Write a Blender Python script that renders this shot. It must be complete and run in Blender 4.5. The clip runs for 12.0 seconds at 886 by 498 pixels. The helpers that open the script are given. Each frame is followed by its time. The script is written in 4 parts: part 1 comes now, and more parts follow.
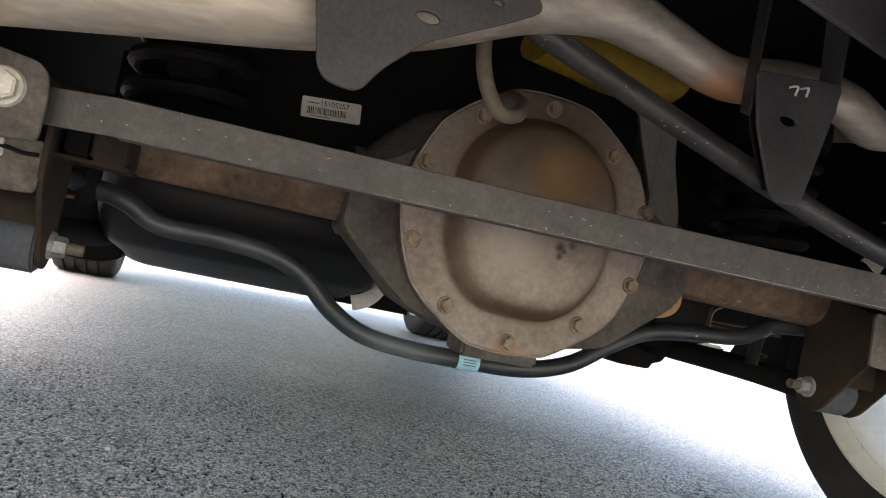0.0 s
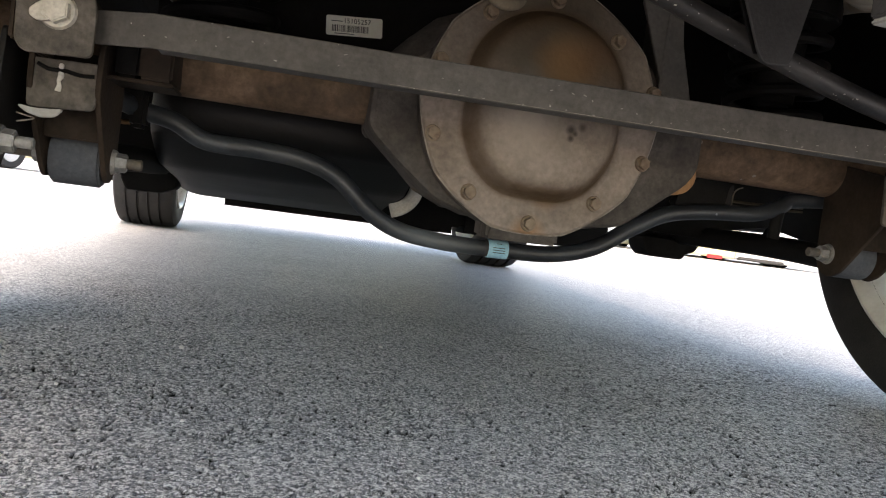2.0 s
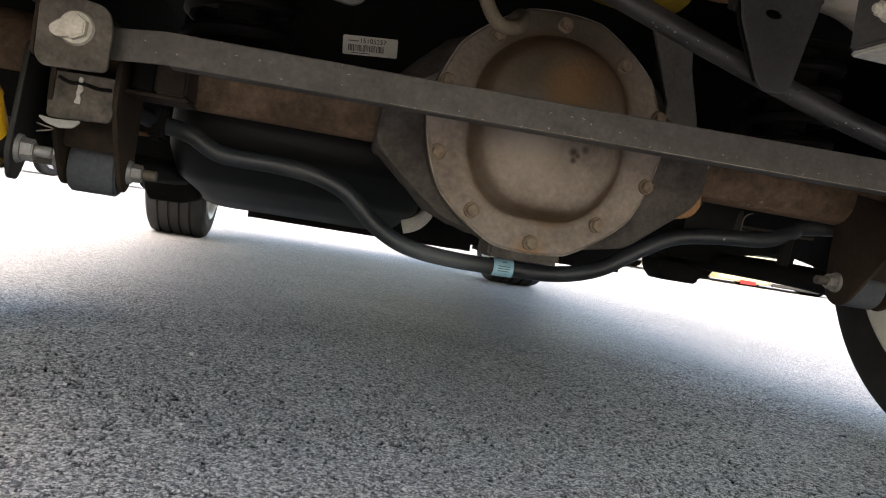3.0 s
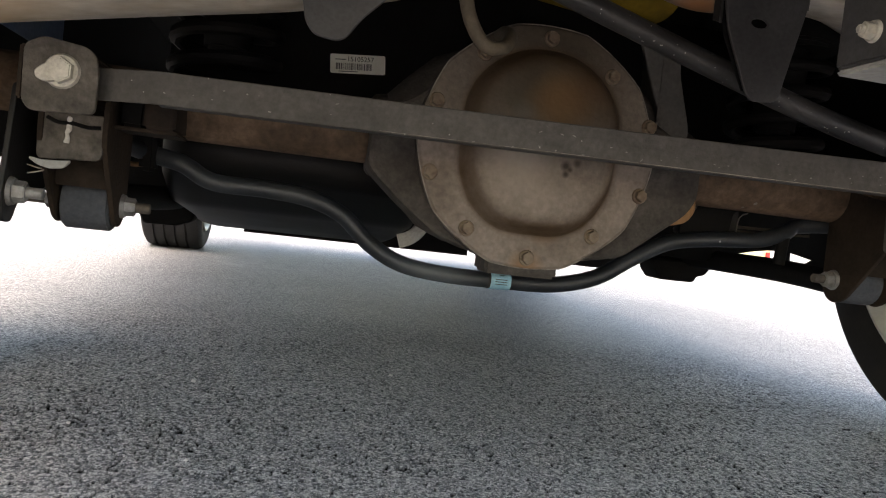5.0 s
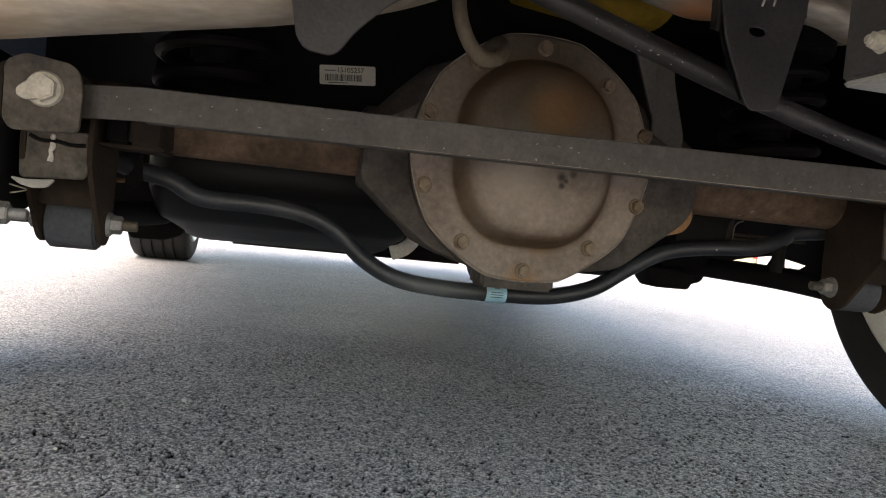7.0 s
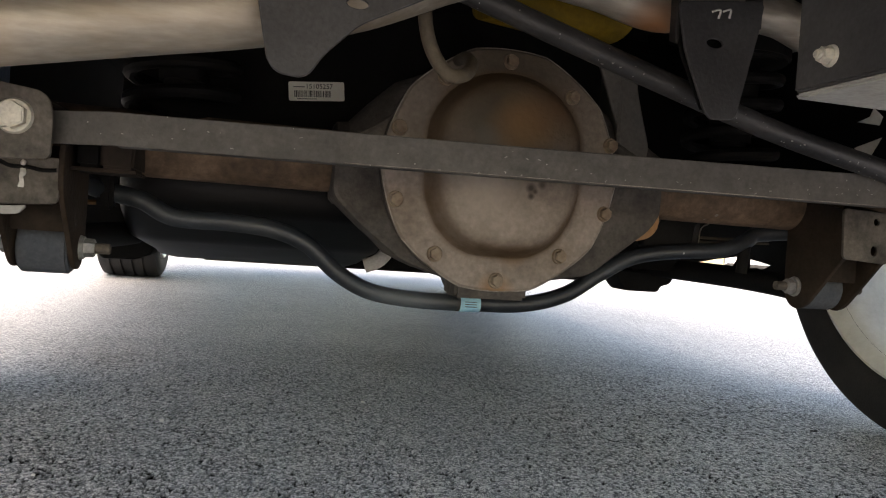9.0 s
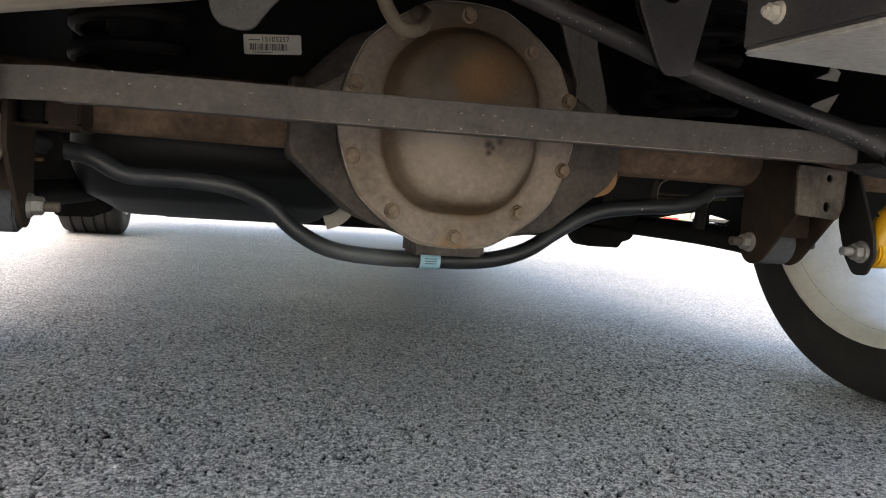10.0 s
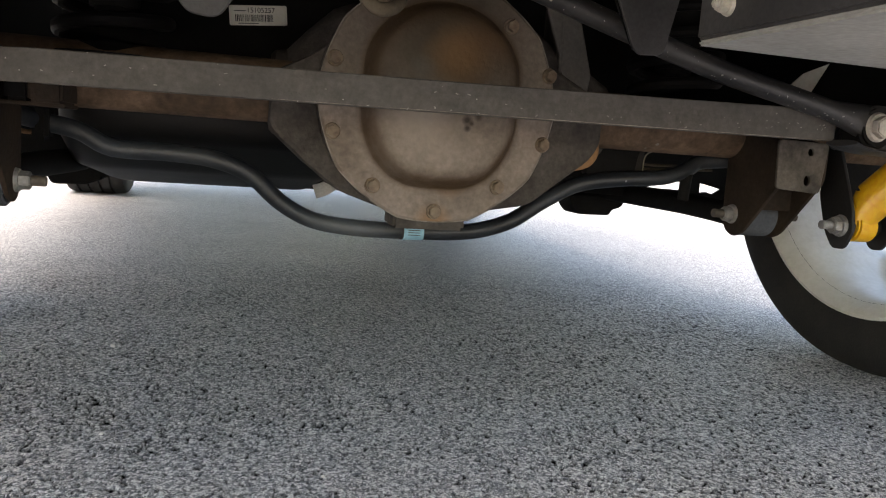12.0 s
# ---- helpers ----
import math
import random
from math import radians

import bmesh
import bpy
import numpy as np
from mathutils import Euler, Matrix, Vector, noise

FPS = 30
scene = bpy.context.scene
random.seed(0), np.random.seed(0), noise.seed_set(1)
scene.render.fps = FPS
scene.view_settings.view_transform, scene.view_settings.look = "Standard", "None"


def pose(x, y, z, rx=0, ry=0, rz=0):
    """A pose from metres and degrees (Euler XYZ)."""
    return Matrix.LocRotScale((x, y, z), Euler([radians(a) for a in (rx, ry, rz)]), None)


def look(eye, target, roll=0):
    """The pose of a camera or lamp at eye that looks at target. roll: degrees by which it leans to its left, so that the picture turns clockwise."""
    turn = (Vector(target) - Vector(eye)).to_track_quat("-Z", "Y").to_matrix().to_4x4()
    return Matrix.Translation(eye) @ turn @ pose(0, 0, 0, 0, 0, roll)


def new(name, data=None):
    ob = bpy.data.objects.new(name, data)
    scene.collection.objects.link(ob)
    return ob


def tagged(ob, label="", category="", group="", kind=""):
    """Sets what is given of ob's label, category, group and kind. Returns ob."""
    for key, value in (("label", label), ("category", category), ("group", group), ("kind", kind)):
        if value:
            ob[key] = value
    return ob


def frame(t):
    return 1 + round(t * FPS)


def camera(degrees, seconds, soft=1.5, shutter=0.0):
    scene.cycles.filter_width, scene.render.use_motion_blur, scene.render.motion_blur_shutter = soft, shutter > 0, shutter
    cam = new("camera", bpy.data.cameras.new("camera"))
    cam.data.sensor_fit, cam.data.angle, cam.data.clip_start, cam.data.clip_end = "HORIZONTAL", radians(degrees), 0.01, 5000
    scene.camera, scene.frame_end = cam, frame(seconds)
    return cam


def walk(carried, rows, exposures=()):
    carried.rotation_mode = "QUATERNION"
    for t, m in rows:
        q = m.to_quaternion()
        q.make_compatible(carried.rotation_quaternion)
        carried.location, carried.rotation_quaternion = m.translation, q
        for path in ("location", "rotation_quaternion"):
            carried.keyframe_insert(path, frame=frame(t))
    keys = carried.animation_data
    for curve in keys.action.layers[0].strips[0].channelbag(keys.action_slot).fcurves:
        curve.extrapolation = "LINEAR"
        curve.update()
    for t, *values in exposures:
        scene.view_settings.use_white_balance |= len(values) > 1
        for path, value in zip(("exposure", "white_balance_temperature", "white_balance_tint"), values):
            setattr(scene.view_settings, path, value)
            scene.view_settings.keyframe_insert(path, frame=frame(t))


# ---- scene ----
cam = camera(59.9, 12.0, 1.1)
PATH = [
    (0, (-0.349, -0.933, 0.301), (0.222, 0.982, 0.384), 11.8),
    (0.5, (-0.332, -0.974, 0.314), (0.166, 0.959, 0.443), 10.1),
    (1, (-0.313, -1.02, 0.302), (0.139, 0.923, 0.447), 10.4),
    (1.5, (-0.322, -1.006, 0.279), (0.181, 0.93, 0.277), 8.7),
    (2, (-0.325, -1.022, 0.245), (0.136, 0.922, 0.153), 7.6),
    (2.5, (-0.316, -1.021, 0.237), (0.11, 0.932, 0.174), 9.1),
    (3, (-0.293, -1.047, 0.25), (0.083, 0.917, 0.191), 9.2),
    (5, (-0.295, -1.046, 0.281), (0.088, 0.916, 0.209), 6.6),
    (5.5, (-0.303, -1.032, 0.29), (0.105, 0.926, 0.24), 6.2),
    (6, (-0.303, -1.025, 0.281), (0.11, 0.931, 0.24), 5.9),
    (6.5, (-0.306, -1.03, 0.295), (0.115, 0.924, 0.235), 5.6),
    (7, (-0.3, -1.026, 0.291), (0.11, 0.931, 0.235), 5.8),
    (9, (-0.305, -1.039, 0.298), (0.174, 0.903, 0.266), 4.1),
    (9.5, (-0.299, -1.032, 0.298), (0.224, 0.897, 0.258), 4.1),
    (10, (-0.289, -1.041, 0.301), (0.27, 0.874, 0.159), 4.0),
    (10.5, (-0.257, -1.079, 0.294), (0.27, 0.823, -0.028), 4.8),
    (11, (-0.267, -1.042, 0.309), (0.298, 0.855, 0.022), 4.5),
    (11.5, (-0.271, -1.052, 0.312), (0.296, 0.849, 0.058), 4.6),
    (12, (-0.257, -1.067, 0.328), (0.281, 0.842, 0.071), 4.2),
]
EXPOSURES = [(t, stops - 0.80, 7400 if t > 2 else 7200, 18) for t, stops in ((0.0, 3.5), (1.0, 3.4), (2.5, 2.99), (5.0, 2.76), (7.0, 2.81), (9.5, 2.96), (10.5, 3.06), (12.0, 3.04))]
walk(cam, [(t, look(eye, target, roll)) for t, eye, target, roll in PATH], EXPOSURES)

# ---- world, sun, exposure ----
SUN_HEIGHT, SUN_WAY = 58, 238
world = bpy.data.worlds.new("sky")
scene.world = world
world.use_nodes = True
wn = world.node_tree.nodes
sky = wn.new("ShaderNodeTexSky")
sky.sky_type, sky.sun_disc = "NISHITA", False
sky.dust_density, sky.air_density, sky.ozone_density = 1.6, 1.5, 1.0
sky.sun_elevation, sky.sun_rotation = radians(SUN_HEIGHT), radians(90 - SUN_WAY)
wn["Background"].inputs["Strength"].default_value = 0.12
world.node_tree.links.new(sky.outputs[0], wn["Background"].inputs["Color"])
sun_data = bpy.data.lights.new("sun", "SUN")
sun_data.energy, sun_data.angle, sun_data.color = 1.7, radians(60), (1.0, 0.88, 0.72)
sun = new("sun", sun_data)
sun.matrix_world = look(pose(0, 0, 0, 0, -SUN_HEIGHT, SUN_WAY) @ Vector((8, 0, 0)), (0, 0, 0))


# ---- materials ----
def surface(name, base, second, rough=0.6, metal=0.0, scale=9.0, fine=160.0, bump=0.25, grains=None, coat=0.0, mix=(0.4, 0.65), patches=(), spec=0.5, stretch=None, rust=None, mottle=0.0):
    """Two tones mixed by large stains, broken by fine grain, with relief; grains: colour and share of small specks."""
    m = bpy.data.materials.new(name)
    m.use_nodes = True
    nt = m.node_tree
    n, l = nt.nodes, nt.links.new
    b = n["Principled BSDF"]
    co = n.new("ShaderNodeTexCoord")
    big = n.new("ShaderNodeTexNoise")
    big.inputs["Scale"].default_value, big.inputs["Detail"].default_value, big.inputs["Roughness"].default_value = scale, 6, 0.62
    small = n.new("ShaderNodeTexNoise")
    small.inputs["Scale"].default_value, small.inputs["Detail"].default_value = fine, 4
    place = co.outputs["Object"]
    if stretch:
        longer = n.new("ShaderNodeVectorMath")
        longer.operation = "MULTIPLY"
        longer.inputs[1].default_value = stretch
        l(place, longer.inputs[0])
        place = longer.outputs["Vector"]
    l(place, big.inputs["Vector"])
    l(place, small.inputs["Vector"])
    ramp = n.new("ShaderNodeValToRGB")
    ramp.color_ramp.elements[0].position, ramp.color_ramp.elements[1].position = mix
    ramp.color_ramp.elements[0].color, ramp.color_ramp.elements[1].color = (*base, 1), (*second, 1)
    l(big.outputs["Fac"], ramp.inputs["Fac"])
    grain = n.new("ShaderNodeMix")
    grain.data_type, grain.blend_type = "RGBA", "OVERLAY"
    grain.inputs["Factor"].default_value = 0.35
    l(ramp.outputs["Color"], grain.inputs["A"])
    l(small.outputs["Fac"], grain.inputs["B"])
    colour = grain.outputs["Result"]
    if mottle:
        blot = n.new("ShaderNodeTexNoise")
        blot.inputs["Scale"].default_value, blot.inputs["Detail"].default_value, blot.inputs["Roughness"].default_value = scale * 4.5, 5, 0.7
        l(place, blot.inputs["Vector"])
        level = n.new("ShaderNodeMapRange")
        for key, v in (("From Min", 0.35), ("From Max", 0.65), ("To Min", 1.0 - mottle), ("To Max", 1.0 + mottle)):
            level.inputs[key].default_value = v
        l(blot.outputs["Fac"], level.inputs["Value"])
        worn = n.new("ShaderNodeMix")
        worn.data_type, worn.blend_type = "RGBA", "MULTIPLY"
        worn.inputs["Factor"].default_value = 1.0
        l(colour, worn.inputs["A"])
        l(level.outputs["Result"], worn.inputs["B"])
        colour = worn.outputs["Result"]
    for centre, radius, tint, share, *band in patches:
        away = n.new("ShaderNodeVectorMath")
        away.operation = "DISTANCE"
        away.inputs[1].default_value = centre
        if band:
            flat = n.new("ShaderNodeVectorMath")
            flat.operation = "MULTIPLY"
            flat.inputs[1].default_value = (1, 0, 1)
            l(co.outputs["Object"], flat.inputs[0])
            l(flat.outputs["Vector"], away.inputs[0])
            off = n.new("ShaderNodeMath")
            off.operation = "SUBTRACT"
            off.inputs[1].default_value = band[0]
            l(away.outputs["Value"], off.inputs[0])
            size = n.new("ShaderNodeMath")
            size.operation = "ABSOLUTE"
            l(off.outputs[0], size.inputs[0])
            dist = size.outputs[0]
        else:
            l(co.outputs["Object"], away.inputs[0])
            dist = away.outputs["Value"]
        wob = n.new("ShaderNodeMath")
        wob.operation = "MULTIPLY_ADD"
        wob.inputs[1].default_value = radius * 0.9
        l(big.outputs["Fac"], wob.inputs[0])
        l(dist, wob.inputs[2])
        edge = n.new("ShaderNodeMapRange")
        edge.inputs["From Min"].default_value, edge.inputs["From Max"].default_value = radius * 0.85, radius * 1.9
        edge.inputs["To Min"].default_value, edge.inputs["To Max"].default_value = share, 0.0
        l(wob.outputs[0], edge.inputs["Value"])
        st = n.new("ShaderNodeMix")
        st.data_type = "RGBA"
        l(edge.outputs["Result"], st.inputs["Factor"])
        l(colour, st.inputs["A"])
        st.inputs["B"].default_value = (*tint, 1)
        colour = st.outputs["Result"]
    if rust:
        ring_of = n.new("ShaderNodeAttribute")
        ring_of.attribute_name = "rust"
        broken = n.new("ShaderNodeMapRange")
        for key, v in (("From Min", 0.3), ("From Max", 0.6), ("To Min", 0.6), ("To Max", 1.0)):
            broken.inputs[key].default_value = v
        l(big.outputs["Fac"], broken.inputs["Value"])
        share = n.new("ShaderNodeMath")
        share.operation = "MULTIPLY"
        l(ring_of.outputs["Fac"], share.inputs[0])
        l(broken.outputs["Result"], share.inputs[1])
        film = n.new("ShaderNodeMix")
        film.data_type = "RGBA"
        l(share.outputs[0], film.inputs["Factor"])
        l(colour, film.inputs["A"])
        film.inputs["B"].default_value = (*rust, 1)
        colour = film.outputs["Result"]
    if grains:
        spot = n.new("ShaderNodeTexVoronoi")
        spot.inputs["Scale"].default_value = grains[2]
        l(co.outputs["Object"], spot.inputs["Vector"])
        less = n.new("ShaderNodeMath")
        less.operation = "LESS_THAN"
        less.inputs[1].default_value = grains[1]
        l(spot.outputs["Distance"], less.inputs[0])
        sepc = n.new("ShaderNodeSeparateColor")
        l(spot.outputs["Color"], sepc.inputs["Color"])
        few = n.new("ShaderNodeMath")
        few.operation = "GREATER_THAN"
        few.inputs[1].default_value = grains[3]
        l(sepc.outputs[0], few.inputs[0])
        both = n.new("ShaderNodeMath")
        both.operation = "MULTIPLY"
        l(less.outputs[0], both.inputs[0])
        l(few.outputs[0], both.inputs[1])
        mx = n.new("ShaderNodeMix")
        mx.data_type = "RGBA"
        l(both.outputs[0], mx.inputs["Factor"])
        l(colour, mx.inputs["A"])
        mx.inputs["B"].default_value = (*grains[0], 1)
        colour = mx.outputs["Result"]
    l(colour, b.inputs["Base Color"])
    rr = n.new("ShaderNodeMapRange")
    rr.inputs["To Min"].default_value, rr.inputs["To Max"].default_value = max(rough - 0.12, 0.05), min(rough + 0.15, 1)
    l(big.outputs["Fac"], rr.inputs["Value"])
    l(rr.outputs["Result"], b.inputs["Roughness"])
    b.inputs["Metallic"].default_value = metal
    b.inputs["Specular IOR Level"].default_value = spec
    b.inputs["Coat Weight"].default_value = coat
    bp = n.new("ShaderNodeBump")
    bp.inputs["Strength"].default_value, bp.inputs["Distance"].default_value = bump, 0.002
    l(small.outputs["Fac"], bp.inputs["Height"])
    l(bp.outputs["Normal"], b.inputs["Normal"])
    return m


def asphalt_material():
    """Worn asphalt: fine stones in grey bitumen, pits in drifts painted black as shade, pale chips and broad stains."""
    m = bpy.data.materials.new("asphalt")
    m.use_nodes = True
    nt = m.node_tree
    n, l = nt.nodes, nt.links.new
    b = n["Principled BSDF"]
    co = n.new("ShaderNodeTexCoord")

    def tex(kind, scale, detail=2.0, rough=0.5):
        t = n.new(kind)
        t.inputs["Scale"].default_value = scale
        t.inputs["Detail"].default_value, t.inputs["Roughness"].default_value = detail, rough
        l(co.outputs["Object"], t.inputs["Vector"])
        return t

    def ranged(socket, lo, hi, out_lo=0.0, out_hi=1.0):
        r = n.new("ShaderNodeMapRange")
        for key, v in (("From Min", lo), ("From Max", hi), ("To Min", out_lo), ("To Max", out_hi)):
            r.inputs[key].default_value = v
        l(socket, r.inputs["Value"])
        return r.outputs["Result"]

    def maths(op, p, q):
        k = n.new("ShaderNodeMath")
        k.operation = op
        for i, v in enumerate((p, q)):
            if isinstance(v, float):
                k.inputs[i].default_value = v
            else:
                l(v, k.inputs[i])
        return k.outputs[0]

    cells = tex("ShaderNodeTexVoronoi", 330)
    warp = n.new("ShaderNodeVectorMath")
    warp.operation = "MULTIPLY_ADD"
    bend = tex("ShaderNodeTexNoise", 90, 2)
    l(bend.outputs["Color"], warp.inputs[0])
    warp.inputs[1].default_value = (0.006, 0.006, 0.0)
    l(co.outputs["Object"], warp.inputs[2])
    gaps = n.new("ShaderNodeTexVoronoi")
    gaps.feature = "DISTANCE_TO_EDGE"
    gaps.inputs["Scale"].default_value = 240
    l(warp.outputs["Vector"], gaps.inputs["Vector"])
    pits = tex("ShaderNodeTexNoise", 105, 3, 0.6)
    drift = tex("ShaderNodeTexNoise", 7, 4)
    broad = tex("ShaderNodeTexNoise", 1.7, 8, 0.6)
    sand = tex("ShaderNodeTexNoise", 430, 3, 0.6)
    sep = n.new("ShaderNodeSeparateColor")
    l(cells.outputs["Color"], sep.inputs["Color"])
    stone = n.new("ShaderNodeValToRGB")
    e = stone.color_ramp.elements
    e[0].position, e[0].color = 0.0, (0.05, 0.051, 0.053, 1)
    e[1].position, e[1].color = 1.0, (0.46, 0.455, 0.44, 1)
    for at, c in ((0.14, (0.124, 0.131, 0.139, 1)), (0.55, (0.200, 0.209, 0.218, 1)), (0.93, (0.302, 0.305, 0.304, 1))):
        e.new(at).color = c
    l(sep.outputs[0], stone.inputs["Fac"])
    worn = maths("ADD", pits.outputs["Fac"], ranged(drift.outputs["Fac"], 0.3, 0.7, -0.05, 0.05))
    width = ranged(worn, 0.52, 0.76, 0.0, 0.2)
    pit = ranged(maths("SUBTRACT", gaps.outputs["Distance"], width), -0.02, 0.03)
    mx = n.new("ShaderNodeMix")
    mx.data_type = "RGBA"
    # Black for the shade inside pits and gaps, put into the colour.
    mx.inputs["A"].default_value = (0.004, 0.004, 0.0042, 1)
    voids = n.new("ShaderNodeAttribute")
    voids.attribute_name = "pit_shade"
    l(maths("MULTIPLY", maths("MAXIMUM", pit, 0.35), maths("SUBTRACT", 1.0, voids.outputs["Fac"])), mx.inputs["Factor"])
    glint = n.new("ShaderNodeMix")
    glint.data_type = "RGBA"
    l(stone.outputs["Color"], glint.inputs["A"])
    glint.inputs["B"].default_value = (0.80, 0.79, 0.76, 1)
    l(ranged(sep.outputs[1], 0.9925, 0.9935), glint.inputs["Factor"])
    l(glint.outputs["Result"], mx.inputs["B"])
    tone = maths("MULTIPLY", ranged(broad.outputs["Fac"], 0.2, 0.8, 0.84, 1.20), ranged(sand.outputs["Fac"], 0.28, 0.72, 0.64, 1.22))
    fleck = tex("ShaderNodeTexNoise", 120, 4, 0.75)
    tone = maths("MULTIPLY", tone, ranged(fleck.outputs["Fac"], 0.34, 0.47, 0.35, 1.05))
    scale = n.new("ShaderNodeMix")
    scale.data_type, scale.blend_type = "RGBA", "MULTIPLY"
    scale.inputs["Factor"].default_value = 1.0
    l(mx.outputs["Result"], scale.inputs["A"])
    l(tone, scale.inputs["B"])
    l(scale.outputs["Result"], b.inputs["Base Color"])
    b.inputs["Roughness"].default_value = 0.55
    # The painted pit shade takes the shine away as well.
    l(ranged(voids.outputs["Fac"], 0.0, 0.8, 0.15, 0.0), b.inputs["Specular IOR Level"])
    bp = n.new("ShaderNodeBump")
    bp.inputs["Strength"].default_value, bp.inputs["Distance"].default_value = 0.5, 0.001
    l(maths("ADD", pit, maths("MULTIPLY", cells.outputs["Distance"], -0.6)), bp.inputs["Height"])
    l(bp.outputs["Normal"], b.inputs["Normal"])
    return m


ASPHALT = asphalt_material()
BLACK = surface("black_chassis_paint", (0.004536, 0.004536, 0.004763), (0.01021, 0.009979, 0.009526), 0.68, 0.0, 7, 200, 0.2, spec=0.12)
PLASTIC = surface("black_moulded_plastic", (0.00465, 0.00465, 0.0051), (0.00825, 0.00825, 0.00885), 0.48, 0.0, 4, 260, 0.12, spec=0.22)
GREY = surface("dusty_grey_steel", (0.063, 0.060, 0.0563), (0.0935, 0.0885, 0.082), 0.62, 0.1, 14, 220, 0.3, ((0.32, 0.31, 0.29), 0.12, 150, 0.94), spec=0.3, mottle=0.12)
BRACKET = surface("grey_coated_steel", (0.0355, 0.0355, 0.0378), (0.0590, 0.0590, 0.0602), 0.5, 0.1, 9, 240, 0.2, ((0.4, 0.39, 0.37), 0.1, 40, 0.93), spec=0.3)
BROWN = surface("rust_filmed_axle_steel", (0.0836, 0.05776, 0.03952), (0.1672, 0.1125, 0.076), 0.75, 0.0, 11, 150, 0.5, ((0.2, 0.175, 0.15), 0.22, 70, 0.88), spec=0.15, mottle=0.25)
CHEEK = surface("dark_brown_bracket_steel", (0.02244, 0.01683, 0.01309), (0.04301, 0.03086, 0.02244), 0.75, 0.0, 14, 150, 0.5, spec=0.15)
ZINC = surface("grey_zinc_nut", (0.30, 0.30, 0.295), (0.20, 0.195, 0.185), 0.5, 0.3, 40, 300, 0.15)
STUD = surface("rusted_stud", (0.085, 0.078, 0.07), (0.14, 0.115, 0.09), 0.65, 0.2, 60, 300, 0.3)
TAB = surface("black_plate_paint", (0.0105, 0.0105, 0.011), (0.018, 0.0175, 0.017), 0.5, 0.0, 10, 220, 0.2, spec=0.35)
WEB = surface("grey_brown_filmed_steel", (0.042, 0.0375, 0.033), (0.108, 0.0975, 0.084), 0.7, 0.0, 26, 200, 0.4, spec=0.25, mix=(0.35, 0.6), mottle=0.16)
SPRING = surface("dusty_black_spring_steel", (0.004, 0.004, 0.0043), (0.008, 0.0072, 0.0066), 0.6, 0.0, 20, 200, 0.2, spec=0.12)
CAST = surface("grey_cast_iron", (0.054, 0.0490, 0.0448), (0.092, 0.0835, 0.0755), 0.8, 0.0, 13, 170, 0.6, spec=0.15, mottle=0.2)
# First patch: brown stain, deepened to put the upper half's shade into the colour.
COVER = surface("dusty_cover_steel", (0.225, 0.19, 0.162), (0.125, 0.1, 0.08), 0.7, 0.0, 12, 170, 0.45, None, 0, (0.45, 0.8),
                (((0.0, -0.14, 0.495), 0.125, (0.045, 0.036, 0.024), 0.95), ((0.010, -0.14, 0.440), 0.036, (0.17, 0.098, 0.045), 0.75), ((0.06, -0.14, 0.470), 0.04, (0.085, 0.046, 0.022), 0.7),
                 ((-0.035, -0.14, 0.425), 0.014, (0.10, 0.098, 0.088), 0.6), ((-0.03, -0.134, 0.352), 0.055, (0.33, 0.29, 0.245), 0.35), ((0.0, -0.1, 0.232), 0.02, (0.26, 0.145, 0.065), 0.7), ((0.02, -0.1, 0.285), 0.018, (0.20, 0.11, 0.05), 0.6),
                 ((0.025, -0.134, 0.366), 0.0055, (0.045, 0.038, 0.03), 0.95), ((0.040, -0.134, 0.371), 0.0045, (0.06, 0.048, 0.038), 0.9), ((0.026, -0.134, 0.356), 0.004, (0.045, 0.038, 0.03), 0.95), ((0.031, -0.134, 0.362), 0.003, (0.05, 0.04, 0.03), 0.9),
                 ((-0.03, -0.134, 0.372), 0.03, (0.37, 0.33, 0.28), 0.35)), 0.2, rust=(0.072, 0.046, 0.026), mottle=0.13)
BOLT_BROWN = surface("brown_filmed_bolt", (0.195, 0.1512, 0.1072), (0.1268, 0.08775, 0.0585), 0.7, 0.0, 60, 200, 0.3)
EDGE = surface("worn_bare_steel", (0.286, 0.26, 0.221), (0.091, 0.078, 0.065), 0.5, 0.2, 30, 200, 0.2)
POST = surface("grey_steel_bracket", (0.07286, 0.06922, 0.06413), (0.1093, 0.1035, 0.09472), 0.55, 0.1, 12, 180, 0.3)
RUSTY = surface("brown_rust_film", (0.224, 0.133, 0.07), (0.336, 0.182, 0.084), 0.8, 0.0, 18, 150, 0.4, spec=0.15)
EXHAUST = surface("heat_tinted_exhaust_steel", (0.365, 0.335, 0.29), (0.285, 0.232, 0.168), 0.48, 0.5, 6, 90, 0.12, None, 0, (0.4, 0.65), (((-0.62, -0.34, 0.42), 0.09, (0.45, 0.285, 0.128), 0.6), ((-0.405, -0.345, 0.447), 0.006, (0.45, 0.24, 0.09), 0.8), ((0.115, -0.255, 0.535), 0.034, (0.46, 0.21, 0.09), 0.95), ((0.07, -0.25, 0.53), 0.012, (0.15, 0.09, 0.045), 0.7)), stretch=(0.35, 1.6, 1.6), mottle=0.14)
BOLT = surface("pale_zinc_bolt", (0.50, 0.48, 0.42), (0.38, 0.36, 0.31), 0.5, 0.25, 40, 300, 0.15)
RUBBER = surface("blue_grey_rubber", (0.066, 0.0748, 0.088), (0.099, 0.1078, 0.121), 0.75, 0.0, 14, 220, 0.3, spec=0.3)
